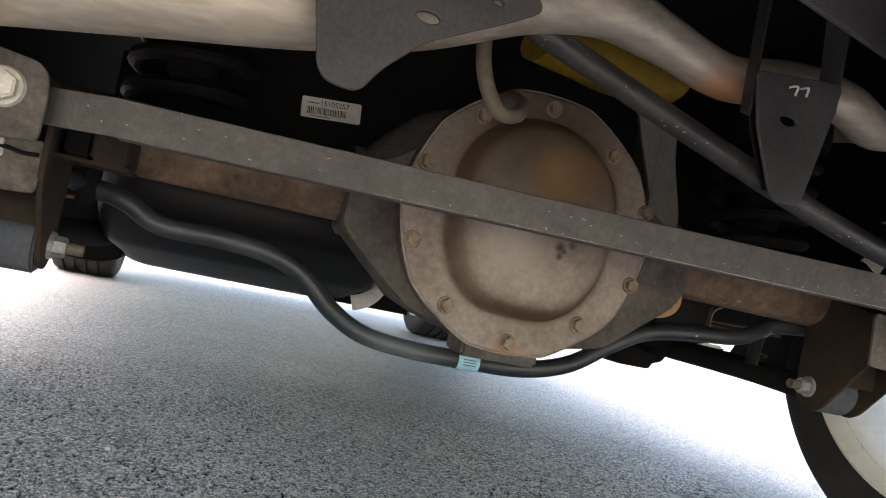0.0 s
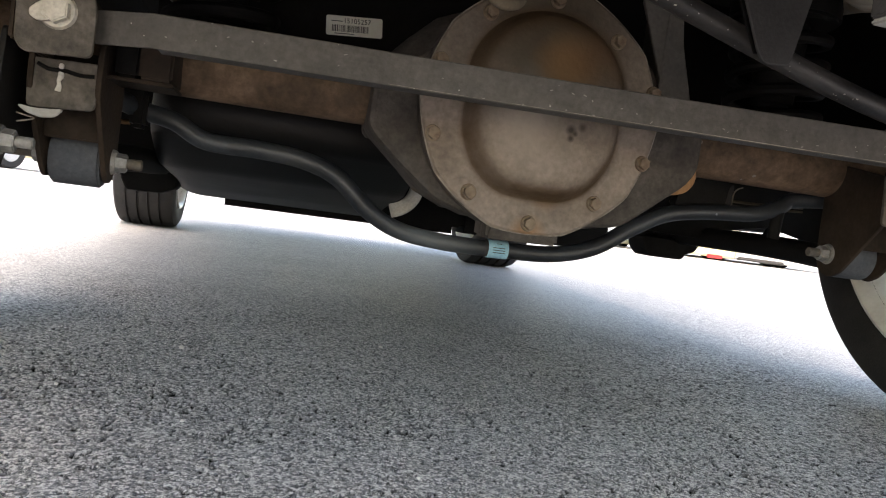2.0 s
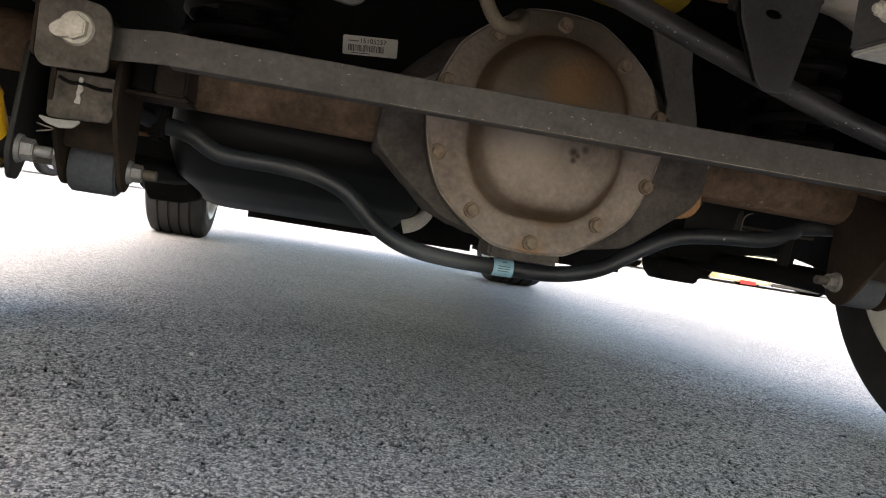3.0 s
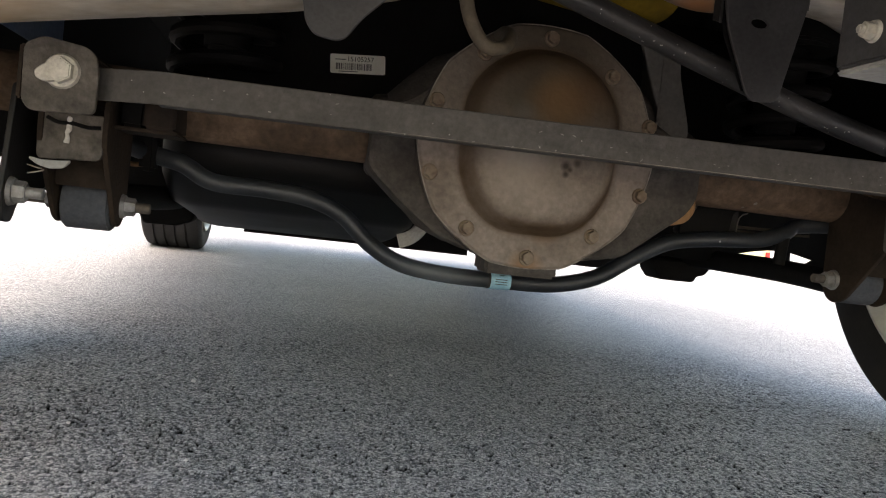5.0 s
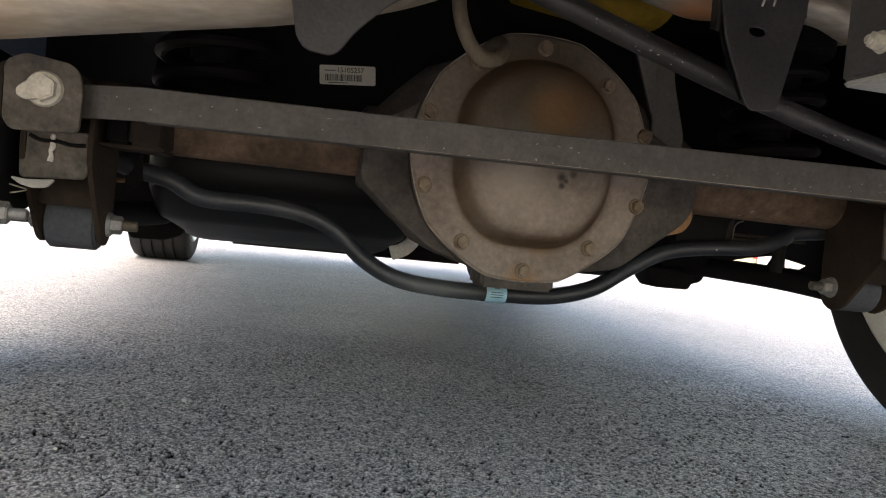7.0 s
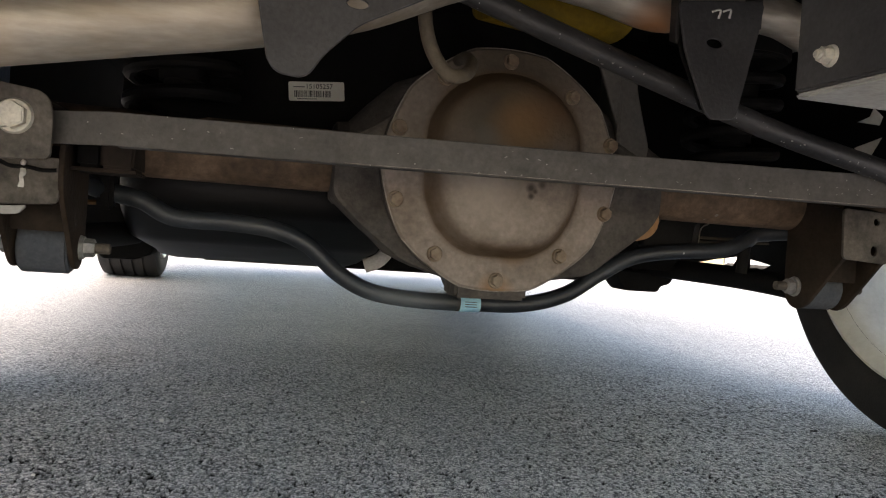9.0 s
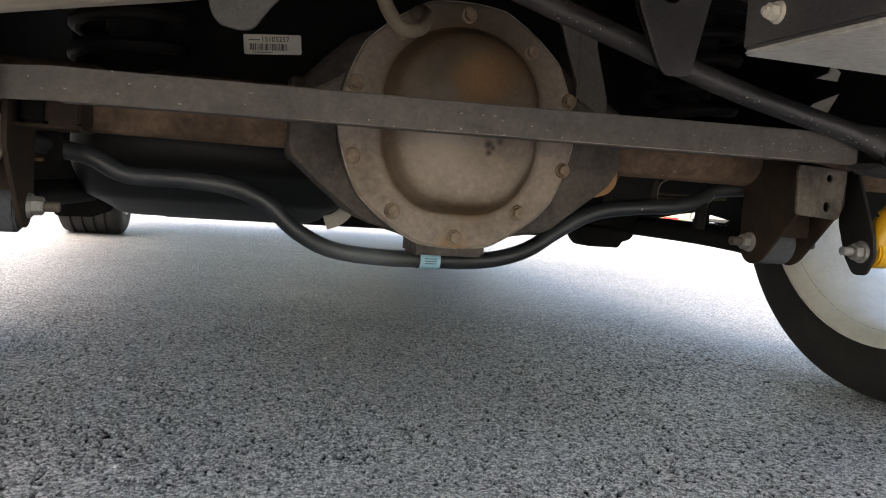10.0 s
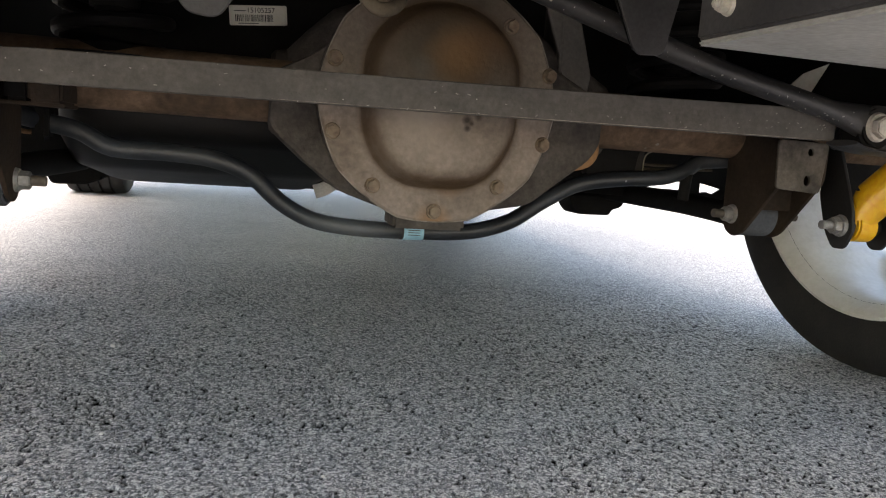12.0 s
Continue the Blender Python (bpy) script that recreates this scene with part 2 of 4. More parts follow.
CHIPPED = surface("chipped_black_paint", (0.018, 0.018, 0.0192), (0.036, 0.0347, 0.0347), 0.42, 0.0, 9, 200, 0.2, ((0.30, 0.29, 0.28), 0.14, 190, 0.80), spec=0.4)
DUSTY = surface("dusty_black_bar_paint", (0.0115, 0.014, 0.0180), (0.031, 0.0375, 0.0450), 0.42, 0.0, 9, 220, 0.2, ((0.3, 0.31, 0.31), 0.12, 55, 0.93), spec=0.5, patches=(((-0.09, 0.045, 0.21), 0.055, (0.105, 0.12, 0.13), 0.75), ((-0.30, 0.045, 0.295), 0.03, (0.05, 0.056, 0.06), 0.5)))
TYRE = surface("tyre_rubber", (0.016, 0.016, 0.017), (0.028, 0.028, 0.028), 0.75, 0.0, 10, 300, 0.3, spec=0.25)
RIM = surface("pale_painted_alloy", (0.7755, 0.7837, 0.7362), (0.6462, 0.6412, 0.5938), 0.35, 0.15, 7, 120, 0.05, None, 0.2)
YELLOW = surface("yellow_gloss_paint", (0.80, 0.44, 0.02), (0.72, 0.38, 0.02), 0.35, 0.0, 9, 150, 0.08, None, 0.4)
OLIVE = surface("dull_yellow_rubber", (0.18, 0.115, 0.008), (0.11, 0.075, 0.008), 0.7, 0.0, 18, 150, 0.3, spec=0.2)
TAPE = surface("pale_blue_tape", (0.26, 0.52, 0.66), (0.32, 0.58, 0.70), 0.55, 0.0, 60, 300, 0.1)
HOSE = surface("dusty_tan_hose", (0.072, 0.06, 0.045), (0.108, 0.09, 0.066), 0.65, 0.0, 30, 200, 0.2, spec=0.2)
PAPER = surface("off_white_label_paper", (0.88, 0.8798, 0.8162), (0.8268, 0.8056, 0.7314), 0.6, 0.0, 30, 300, 0.05)
INK = surface("black_print", (0.02, 0.02, 0.02), (0.04, 0.04, 0.04), 0.7, 0.0, 30, 300, 0.0)
PANEL = surface("blue_grey_panel", (0.14, 0.21, 0.36), (0.2, 0.27, 0.40), 0.5, 0.0, 8, 160, 0.1)
TAN = surface("dusty_tan_steel", (0.3626, 0.3687, 0.3508), (0.2762, 0.2744, 0.2552), 0.6, 0.1, 8, 160, 0.25)
WHITE = surface("white_car_paint", (0.78, 0.78, 0.77), (0.72, 0.72, 0.71), 0.3, 0.0, 3, 90, 0.0, None, 0.5)
PALE_YELLOW = surface("pale_yellow_car_paint", (0.74, 0.70, 0.42), (0.70, 0.66, 0.40), 0.3, 0.0, 3, 90, 0.0, None, 0.5)
SILVER = surface("silver_car_paint", (0.45, 0.46, 0.48), (0.40, 0.41, 0.43), 0.35, 0.4, 3, 90, 0.0, None, 0.5)
RED = surface("red_car_paint", (0.55, 0.03, 0.03), (0.48, 0.03, 0.03), 0.4, 0.0, 3, 90, 0.0)
CHALK = surface("pale_scratch", (0.55, 0.54, 0.50), (0.45, 0.44, 0.41), 0.8, 0.0, 60, 300, 0.1)
STONE = surface("pale_stone", (0.85, 0.83, 0.78), (0.75, 0.72, 0.66), 0.8, 0.0, 90, 400, 0.2)
GLASS = bpy.data.materials.new("dark_glass")
GLASS.use_nodes = True
GLASS.node_tree.nodes["Principled BSDF"].inputs["Base Color"].default_value = (0.02, 0.025, 0.03, 1)
GLASS.node_tree.nodes["Principled BSDF"].inputs["Roughness"].default_value = 0.06


# ---- mesh helpers ----
def part(name, bm, material, parent=None, label=""):
    """One mesh object of a bmesh or a mesh, under a thing or a part."""
    if isinstance(bm, bmesh.types.BMesh):
        bmesh.ops.recalc_face_normals(bm, faces=bm.faces)
        me = bpy.data.meshes.new(name)
        bm.to_mesh(me)
        bm.free()
    else:
        me = bm
        me.name = name
    me.materials.clear()
    me.materials.append(material)
    me.polygons.foreach_set("use_smooth", [True] * len(me.polygons))
    me.set_sharp_from_angle(angle=radians(32))
    ob = new(name, me)
    if parent:
        ob.parent = parent
    return tagged(ob, label)


def box(x0, x1, y0, y1, z0, z1, bevel=0.003, bm=None, m=None):
    own = bmesh.new()
    bmesh.ops.create_cube(own, size=1)
    for v in own.verts:
        v.co = ((x0 + x1) / 2 + v.co.x * (x1 - x0), (y0 + y1) / 2 + v.co.y * (y1 - y0), (z0 + z1) / 2 + v.co.z * (z1 - z0))
    if bevel:
        bmesh.ops.bevel(own, geom=own.edges[:], offset=bevel, segments=2, affect="EDGES")
    if m:
        own.transform(m)
    return join(bm, own)


def join(bm, own):
    if bm is None:
        return own
    me = bpy.data.meshes.new("join")
    own.to_mesh(me)
    own.free()
    bm.from_mesh(me)
    bpy.data.meshes.remove(me)
    return bm


def along(p, q):
    """The pose whose z axis runs from p to q."""
    p, q = Vector(p), Vector(q)
    return Matrix.Translation(p) @ (q - p).to_track_quat("Z", "Y").to_matrix().to_4x4()


def rod(p, q, r, r2=None, seg=24, bevel=0.0, bm=None):
    """A solid round bar from p to q."""
    d = (Vector(q) - Vector(p)).length
    own = bmesh.new()
    bmesh.ops.create_cone(own, cap_ends=True, segments=seg, radius1=r, radius2=r if r2 is None else r2, depth=d)
    bmesh.ops.translate(own, verts=own.verts, vec=(0, 0, d / 2))
    if bevel:
        bmesh.ops.bevel(own, geom=[e for e in own.edges if any(len(f.verts) > 4 for f in e.link_faces)], offset=bevel, segments=2, affect="EDGES")
    own.transform(along(p, q))
    return join(bm, own)


def lathe(profile, m, seg=64, wave=None, closed=False):
    """Turns (radius, height) rows about z, then sets the body to the pose m."""
    own = bmesh.new()
    rings = []
    for i in range(seg):
        a = 2 * math.pi * i / seg
        rings.append([own.verts.new(((r - (wave(i, j) if wave else 0)) * math.cos(a), (r - (wave(i, j) if wave else 0)) * math.sin(a), h)) for j, (r, h) in enumerate(profile)])
    rows = len(profile)
    for i in range(seg):
        p, q = rings[i], rings[(i + 1) % seg]
        for j in range(rows if closed else rows - 1):
            k = (j + 1) % rows
            own.faces.new((p[j], q[j], q[k], p[k]))
    bmesh.ops.remove_doubles(own, verts=own.verts, dist=1e-6)
    own.transform(m)
    return own


def spline(points, steps=8):
    """A smooth line through the points."""
    pts = [Vector(p) for p in points]
    pts = [pts[0] * 2 - pts[1]] + pts + [pts[-1] * 2 - pts[-2]]
    out = []
    for a, b, c, d in zip(pts, pts[1:], pts[2:], pts[3:]):
        for k in range(steps):
            t = k / steps
            out.append(0.5 * (2 * b + (c - a) * t + (2 * a - 5 * b + 4 * c - d) * t * t + (3 * b - a - 3 * c + d) * t ** 3))
    return out + [pts[-2]]


def sweep(points, r, seg=18, steps=8, squash=None, bm=None):
    """A round bar along a smooth line; squash(k): width and height factors at k from 0 to 1."""
    line = spline(points, steps) if steps > 1 else [Vector(p) for p in points]
    own = bmesh.new()
    rings, up = [], Vector((0.01, 0.02, 1))
    for i, p in enumerate(line):
        d = (line[min(i + 1, len(line) - 1)] - line[max(i - 1, 0)]).normalized()
        side = d.cross(up)
        side = side.normalized() if side.length > 1e-4 else Vector((1, 0, 0))
        over = side.cross(d).normalized()
        up = over
        w, h = squash(i / (len(line) - 1)) if squash else (1, 1)
        rings.append([own.verts.new(p + side * (r * w * math.cos(a)) + over * (r * h * math.sin(a))) for a in (2 * math.pi * k / seg for k in range(seg))])
    for a, b in zip(rings, rings[1:]):
        for k in range(seg):
            own.faces.new((a[k], a[(k + 1) % seg], b[(k + 1) % seg], b[k]))
    own.faces.new(rings[0][::-1])
    own.faces.new(rings[-1])
    return join(bm, own)


def rounded(points, r, seg=5):
    """A polygon with its corners rounded."""
    out, n = [], len(points)
    for i in range(n):
        a, b, c = Vector(points[i - 1]), Vector(points[i]), Vector(points[(i + 1) % n])
        k = min(r, (a - b).length * 0.45, (c - b).length * 0.45)
        p, q = b + (a - b).normalized() * k, b + (c - b).normalized() * k
        for j in range(seg + 1):
            t = j / seg
            out.append((1 - t) ** 2 * p + 2 * t * (1 - t) * b + t * t * q)
    return out


def ring(cx, cy, rx, ry=None, seg=20):
    return [Vector((cx + rx * math.cos(2 * math.pi * k / seg), cy + (ry or rx) * math.sin(2 * math.pi * k / seg))) for k in range(seg)]


def sheet(outline, holes, thick, m, bevel=0.0012):
    """A plate of the outline (in its own plane) with holes cut through it, at the pose m."""
    cu = bpy.data.curves.new("sheet", "CURVE")
    cu.dimensions, cu.fill_mode, cu.extrude, cu.bevel_depth, cu.bevel_resolution = "2D", "BOTH", thick / 2 - bevel, bevel, 1
    for loop in (outline, *holes):
        s = cu.splines.new("POLY")
        s.points.add(len(loop) - 1)
        for p, v in zip(s.points, loop):
            p.co = (v[0], v[1], 0, 1)
        s.use_cyclic_u = True
    ob = bpy.data.objects.new("sheet", cu)
    me = bpy.data.meshes.new_from_object(ob)
    bpy.data.objects.remove(ob)
    bpy.data.curves.remove(cu)
    me.transform(m)
    return me


def in_xz(y):
    """Plane coordinates (x, z) at the depth y."""
    return Matrix(((1, 0, 0, 0), (0, 0, -1, y), (0, 1, 0, 0), (0, 0, 0, 1)))


def in_yz(x):
    """Plane coordinates (y, z) at x."""
    return Matrix(((0, 0, 1, x), (1, 0, 0, 0), (0, 1, 0, 0), (0, 0, 0, 1)))


def hexbolt(p, way, r, h, washer=True, dome=0.0, bm=None):
    """A hexagon head on a round flange."""
    p, way = Vector(p), Vector(way).normalized()
    own = bmesh.new()
    if washer:
        own = rod(p, p + way * h * 0.28, r * 1.45, r * 1.3, 24, 0, own)
    own = rod(p + way * h * 0.2, p + way * h, r * 1.12, r * 1.06, 6, r * 0.12, own)
    return join(bm, own)


# ---- ground ----
def lattice(i, j, seed):
    """A fixed pseudo-random number from 0 to 1 for each cell of a lattice."""
    k = (i.astype(np.int64) * 374761393 + j.astype(np.int64) * 668265263 + seed * 1442695041) & 0x7FFFFFFF
    k = ((k ^ (k >> 13)) * 1274126177) & 0x7FFFFFFF
    k = ((k ^ (k >> 15)) * 2246822519) & 0x7FFFFFFF
    return (k ^ (k >> 16)) / float(0x7FFFFFFF)


def hills(x, y, size, seed):
    """Smooth random relief from 0 to 1 with bumps of the given size."""
    i, j = np.floor(x / size), np.floor(y / size)
    u, v = x / size - i, y / size - j
    u, v = u * u * (3 - 2 * u), v * v * (3 - 2 * v)
    low = lattice(i, j, seed) * (1 - u) + lattice(i + 1, j, seed) * u
    return low * (1 - v) + (lattice(i, j + 1, seed) * (1 - u) + lattice(i + 1, j + 1, seed) * u) * v


def cells(x, y, size, seed):
    """Distance to the nearest and second nearest scattered centre, and the nearest one's random number."""
    i, j = np.floor(x / size), np.floor(y / size)
    first, second, mark = np.full(x.shape, 9.0), np.full(x.shape, 9.0), np.zeros(x.shape)
    for di in (-1, 0, 1):
        for dj in (-1, 0, 1):
            p, q = i + di, j + dj
            d = np.hypot(x / size - p - lattice(p, q, seed), y / size - q - lattice(p, q, seed + 7))
            near = d < first
            second = np.where(near, first, np.minimum(second, d))
            mark = np.where(near, lattice(p, q, seed + 13), mark)
            first = np.where(near, d, first)
    return first, second, mark


def spread(lo, hi, step, reach, more=0.0):
    """Line positions: steps from lo to hi that widen by more in all, then ever wider steps out to the reach."""
    mid = [lo]
    while mid[-1] < hi:
        mid.append(mid[-1] + step + more * (mid[-1] - lo) / (hi - lo))
    out, gap = [], step
    while not out or out[-1] < reach:
        gap *= 1.25
        out.append((out[-1] if out else 0.0) + gap)
    return np.array([lo - v for v in reversed(out)] + mid + [mid[-1] + v for v in out])


def ground_mesh():
    """One sheet to the horizon; stones, joints and lost stones are real relief where the camera is near."""
    xs, ys = spread(-0.72, 0.84, 0.0015, 420), spread(-0.60, 0.90, 0.0013, 420, 0.0018)
    x, y = (g.ravel() for g in np.meshgrid(xs, ys))
    wx = x + 0.0026 * (hills(x, y, 0.0030, 3) - 0.5)
    wy = y + 0.0026 * (hills(x, y, 0.0030, 4) - 0.5)
    f1, f2, mark = cells(wx, wy, 0.0040, 21)
    drift = 0.55 * hills(x, y, 0.16, 5) + 0.45 * hills(x, y, 0.05, 6)
    # Left stretch: worn, denser pits, thickened to imitate shade by the left wheel.
    worn = np.clip((0.02 - x) / 0.40, 0, 1) * np.clip((0.30 - np.abs(y + 0.05)) / 0.2, 0, 1)
    lost = np.clip((0.115 + 0.13 * np.clip((drift - 0.28) / 0.35, 0, 1) + 0.25 * worn * drift - mark) / 0.01, 0, 1)
    joint = np.clip((f2 - f1) / 0.35, 0, 1)
    z = 0.0003 * joint + 0.0003 * (mark - 0.5) - 0.0003 * f1 ** 2
    z -= 0.0036 * lost * np.clip((f2 - f1) / 0.08, 0.4, 1)
    z += 0.0006 * (hills(x, y, 0.03, 8) - 0.5) + 0.0003 * (hills(x, y, 0.0022, 9) - 0.5)
    fade = np.clip((0.80 - np.abs(x - 0.06)) / 0.12, 0, 1) * np.clip((1.0 - y) / 0.6, 0, 1)
    z = z * fade * (1 - 0.45 * np.clip((x - 0.10) / 0.35, 0, 1))
    mesh = bpy.data.meshes.new("ground")
    w, h = len(xs), len(ys)
    mesh.vertices.add(w * h)
    mesh.vertices.foreach_set("co", np.stack([x, y, z], 1).astype(np.float32).ravel())
    c = (np.arange(h - 1)[:, None] * w + np.arange(w - 1)[None, :]).ravel()
    quads = np.stack([c, c + 1, c + 1 + w, c + w], 1).astype(np.int32).ravel()
    mesh.loops.add(len(quads))
    mesh.loops.foreach_set("vertex_index", quads)
    mesh.polygons.add(len(c))
    mesh.polygons.foreach_set("loop_start", np.arange(0, len(quads), 4, dtype=np.int32))
    mesh.update(calc_edges=True)
    # Pit shade stored per point, since the relief alone stays too pale.
    pit_shade = mesh.attributes.new("pit_shade", "FLOAT", "POINT")
    pit_shade.data.foreach_set("value", (lost * fade * np.clip((f2 - f1) / 0.04, 0.75, 1)).astype(np.float32))
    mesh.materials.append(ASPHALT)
    return mesh


ground = new("ground", ground_mesh())
tagged(ground, "worn grey asphalt with small dark and pale stones", "ground", kind="structure")

AXLE_Z = 0.388
car = tagged(new("car"), "large off-road car seen from below its rear axle, parked on asphalt", "car")

# ---- rear axle ----
axle = part("rear_axle", rod((-0.90, 0, AXLE_Z), (0.90, 0, AXLE_Z), 0.0415, None, 40), BROWN, car, "brown rust-filmed axle tube")
to_x = along((0, 0, AXLE_Z), (1, 0, AXLE_Z))
part("housing", lathe([(0.0, -0.21), (0.05, -0.21), (0.056, -0.205), (0.058, -0.19), (0.085, -0.165), (0.118, -0.13), (0.135, -0.09), (0.138, 0.0),
                       (0.135, 0.10), (0.125, 0.15), (0.095, 0.21), (0.068, 0.255), (0.056, 0.275), (0.052, 0.283), (0.0, 0.283)], Matrix.Translation((0, 0.02, 0)) @ Matrix.Diagonal((1, 0.62, 1, 1)) @ to_x, 48), CAST, axle, "grey cast iron differential housing")
part("foot", box(-0.052, 0.045, -0.092, -0.03, 0.2215, 0.246, 0.004), CAST, axle)
part("drain_clip", hexbolt((0.098, -0.02, 0.262), (0.4, -0.5, -1), 0.006, 0.012), BOLT_BROWN, axle)
part("left_ear", sheet(rounded([(-0.207, 0.405), (-0.207, 0.345), (-0.198, 0.334), (-0.162, 0.303), (-0.115, 0.268), (-0.06, 0.25), (-0.06, 0.50), (-0.11, 0.47), (-0.16, 0.43)], 0.008), (), 0.07, in_xz(-0.03), 0.006), CAST, axle)
part("right_ear", sheet(rounded([(0.240, 0.405), (0.240, 0.350), (0.226, 0.329), (0.200, 0.310), (0.142, 0.264), (0.06, 0.25), (0.06, 0.50), (0.12, 0.47), (0.18, 0.435)], 0.012), (), 0.07, in_xz(-0.03), 0.006), CAST, axle)
# Rust-coloured edge, made paler for the light on the casting's side.
part("ear_rim", sweep([(0.238, -0.040, 0.366), (0.2385, -0.048, 0.350), (0.232, -0.052, 0.3345), (0.219, -0.054, 0.3235), (0.198, -0.056, 0.3125)], 0.0105, 14, 6, lambda k: (0.35 + 1.1 * math.sin(math.pi * k), 0.35 + 0.65 * math.sin(math.pi * k))), RUSTY, axle, "rust-coloured edge painted as lit")
part("pinion_nose", lathe([(0.135, 0.0), (0.12, 0.08), (0.085, 0.16), (0.06, 0.24), (0.055, 0.30), (0.0, 0.30)], along((0, 0, AXLE_Z), (0, 1, AXLE_Z)), 40), CAST, axle)
to_back = along((0, -0.078, AXLE_Z), (0, -1, AXLE_Z))
part("flange", lathe([(0.0, -0.05), (0.150, -0.05), (0.156, -0.045), (0.157, 0.008), (0.0, 0.008)], to_back, 64), CAST, axle, "grey cast flange of the housing")


def dome_edge(a):
    """Radius of the dome's foot: narrow at the sides, flat below, wider above."""
    up = math.degrees(math.asin(abs(math.sin(a))))
    if math.sin(a) < 0:
        return float(np.interp(up, (0, 24, 43, 58, 70, 79, 90), (0.1022, 0.109, 0.1145, 0.117, 0.1165, 0.1138, 0.1118)))
    return float(np.interp(up, (0, 15, 30, 45, 60, 75, 90), (0.1022, 0.107, 0.115, 0.12, 0.123, 0.1245, 0.1245)))


def rim_edge(a):
    """Radius of the rim: straight runs between ten corners."""
    return 0.0920 + 0.0635 / math.cos((a + math.pi / 2 + math.pi / 10) % (math.pi / 5) - math.pi / 10)


def cover_shape():
    """The pressed cover: a flat rim with ten corners, a steep wall and a shallow dome with a flat foot."""
    own = bmesh.new()
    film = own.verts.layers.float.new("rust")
    seg = 144
    # Last value: rust ring on the wall, also carrying the crease's shade.
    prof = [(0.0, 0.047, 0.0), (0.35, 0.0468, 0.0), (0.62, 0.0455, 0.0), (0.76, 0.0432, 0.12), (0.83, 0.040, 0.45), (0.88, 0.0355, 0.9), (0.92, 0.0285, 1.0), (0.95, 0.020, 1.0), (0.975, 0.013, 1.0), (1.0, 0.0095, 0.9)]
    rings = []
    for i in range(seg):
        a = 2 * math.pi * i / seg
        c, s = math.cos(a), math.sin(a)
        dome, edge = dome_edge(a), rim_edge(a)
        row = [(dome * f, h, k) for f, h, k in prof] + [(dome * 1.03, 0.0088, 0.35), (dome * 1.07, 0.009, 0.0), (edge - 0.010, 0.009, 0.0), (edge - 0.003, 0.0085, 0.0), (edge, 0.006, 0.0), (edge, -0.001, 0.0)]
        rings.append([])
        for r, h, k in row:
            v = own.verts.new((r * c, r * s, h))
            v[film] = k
            rings[-1].append(v)
    for i in range(seg):
        p, q = rings[i], rings[(i + 1) % seg]
        for j in range(len(p) - 1):
            own.faces.new((p[j], q[j], q[j + 1], p[j + 1]))
    bmesh.ops.remove_doubles(own, verts=own.verts, dist=1e-6)
    own.transform(Matrix(((1, 0, 0, 0), (0, 0, -1, -0.0872), (0, 1, 0, AXLE_Z), (0, 0, 0, 1))))
    return own


part("cover", cover_shape(), COVER, axle, "round pressed steel differential cover with dust, rust stains and painted-on shade")
edge = []
for k in range(145):
    a = 2 * math.pi * k / 144
    edge.append(((rim_edge(a) - 0.0002) * math.cos(a), -0.0925, AXLE_Z + (rim_edge(a) - 0.0002) * math.sin(a)))
part("worn_edge", sweep(edge, 0.0013, 6, 1), EDGE, axle, "worn bright edge of the cover")
for x, z in ((0.0, 0.2464), (0.0846, 0.2828), (0.1439, 0.3431), (0.1457, 0.4339), (0.0872, 0.4915), (0.0, 0.5275), (-0.0845, 0.497), (-0.1387, 0.4294), (-0.1378, 0.3405), (-0.0829, 0.2756)):
    part("cover_bolt", hexbolt((x, -0.096, z), (0, -1, 0), 0.0072, 0.010), BOLT_BROWN, axle, "brown hexagon bolt")

# ---- cross brace in front of the cover ----
BAR_Y = -0.246
def brace_shape():
    """A flat bar that bends back at its end, behind the bolted plate."""
    own = bmesh.new()
    own.from_mesh(sheet(rounded([(-0.53, 0.3622), (-0.45, 0.3631), (-0.40, 0.3637), (0.475, 0.3745), (0.475, 0.411), (0.0, 0.4005), (-0.40, 0.3941), (-0.45, 0.3933), (-0.53, 0.392)], 0.005), (), 0.004, in_xz(BAR_Y)))
    cut = [f for f in own.faces]
    bmesh.ops.bisect_plane(own, geom=own.verts[:] + own.edges[:] + cut, plane_co=(-0.445, 0, 0), plane_no=(1, 0, 0))
    for v in own.verts:
        v.co.y += max(0.0, -0.445 - v.co.x) * 0.5
    return own


brace = part("cross_brace", brace_shape(), GREY, car, "flat dusty grey steel cross brace with pale chips")
# Pale strip standing in for light caught along the lower edge.
part("lit_lower_edge", sweep([(-0.22, BAR_Y - 0.0012, 0.3662), (0.0, BAR_Y - 0.0012, 0.3689), (0.24, BAR_Y - 0.0012, 0.3718), (0.47, BAR_Y - 0.0012, 0.3747)], 0.0009, 8, 4), EDGE, brace, "pale strip painted as the lit lower edge")
part("lower_flange", sheet([(-0.44, 0.0), (0.47, 0.0), (0.47, 0.034), (-0.44, 0.034)], (), 0.004, Matrix.Translation((0, BAR_Y, 0.3645)) @ pose(0, 0, 0.006, 0, -0.70, 0)), GREY, brace)
part("upper_flange", sheet([(-0.44, 0.0), (0.47, 0.0), (0.47, 0.03), (-0.44, 0.03)], (), 0.004, Matrix.Translation((0, BAR_Y, 0.396)) @ pose(0, 0, 0.004, 0, -1.0, 0)), GREY, brace)

random.seed(3)
CHIP = surface("bare_steel_chip", (0.195, 0.1875, 0.1725), (0.255, 0.2475, 0.225), 0.7, 0.0, 60, 300, 0.1)
chips = bmesh.new()
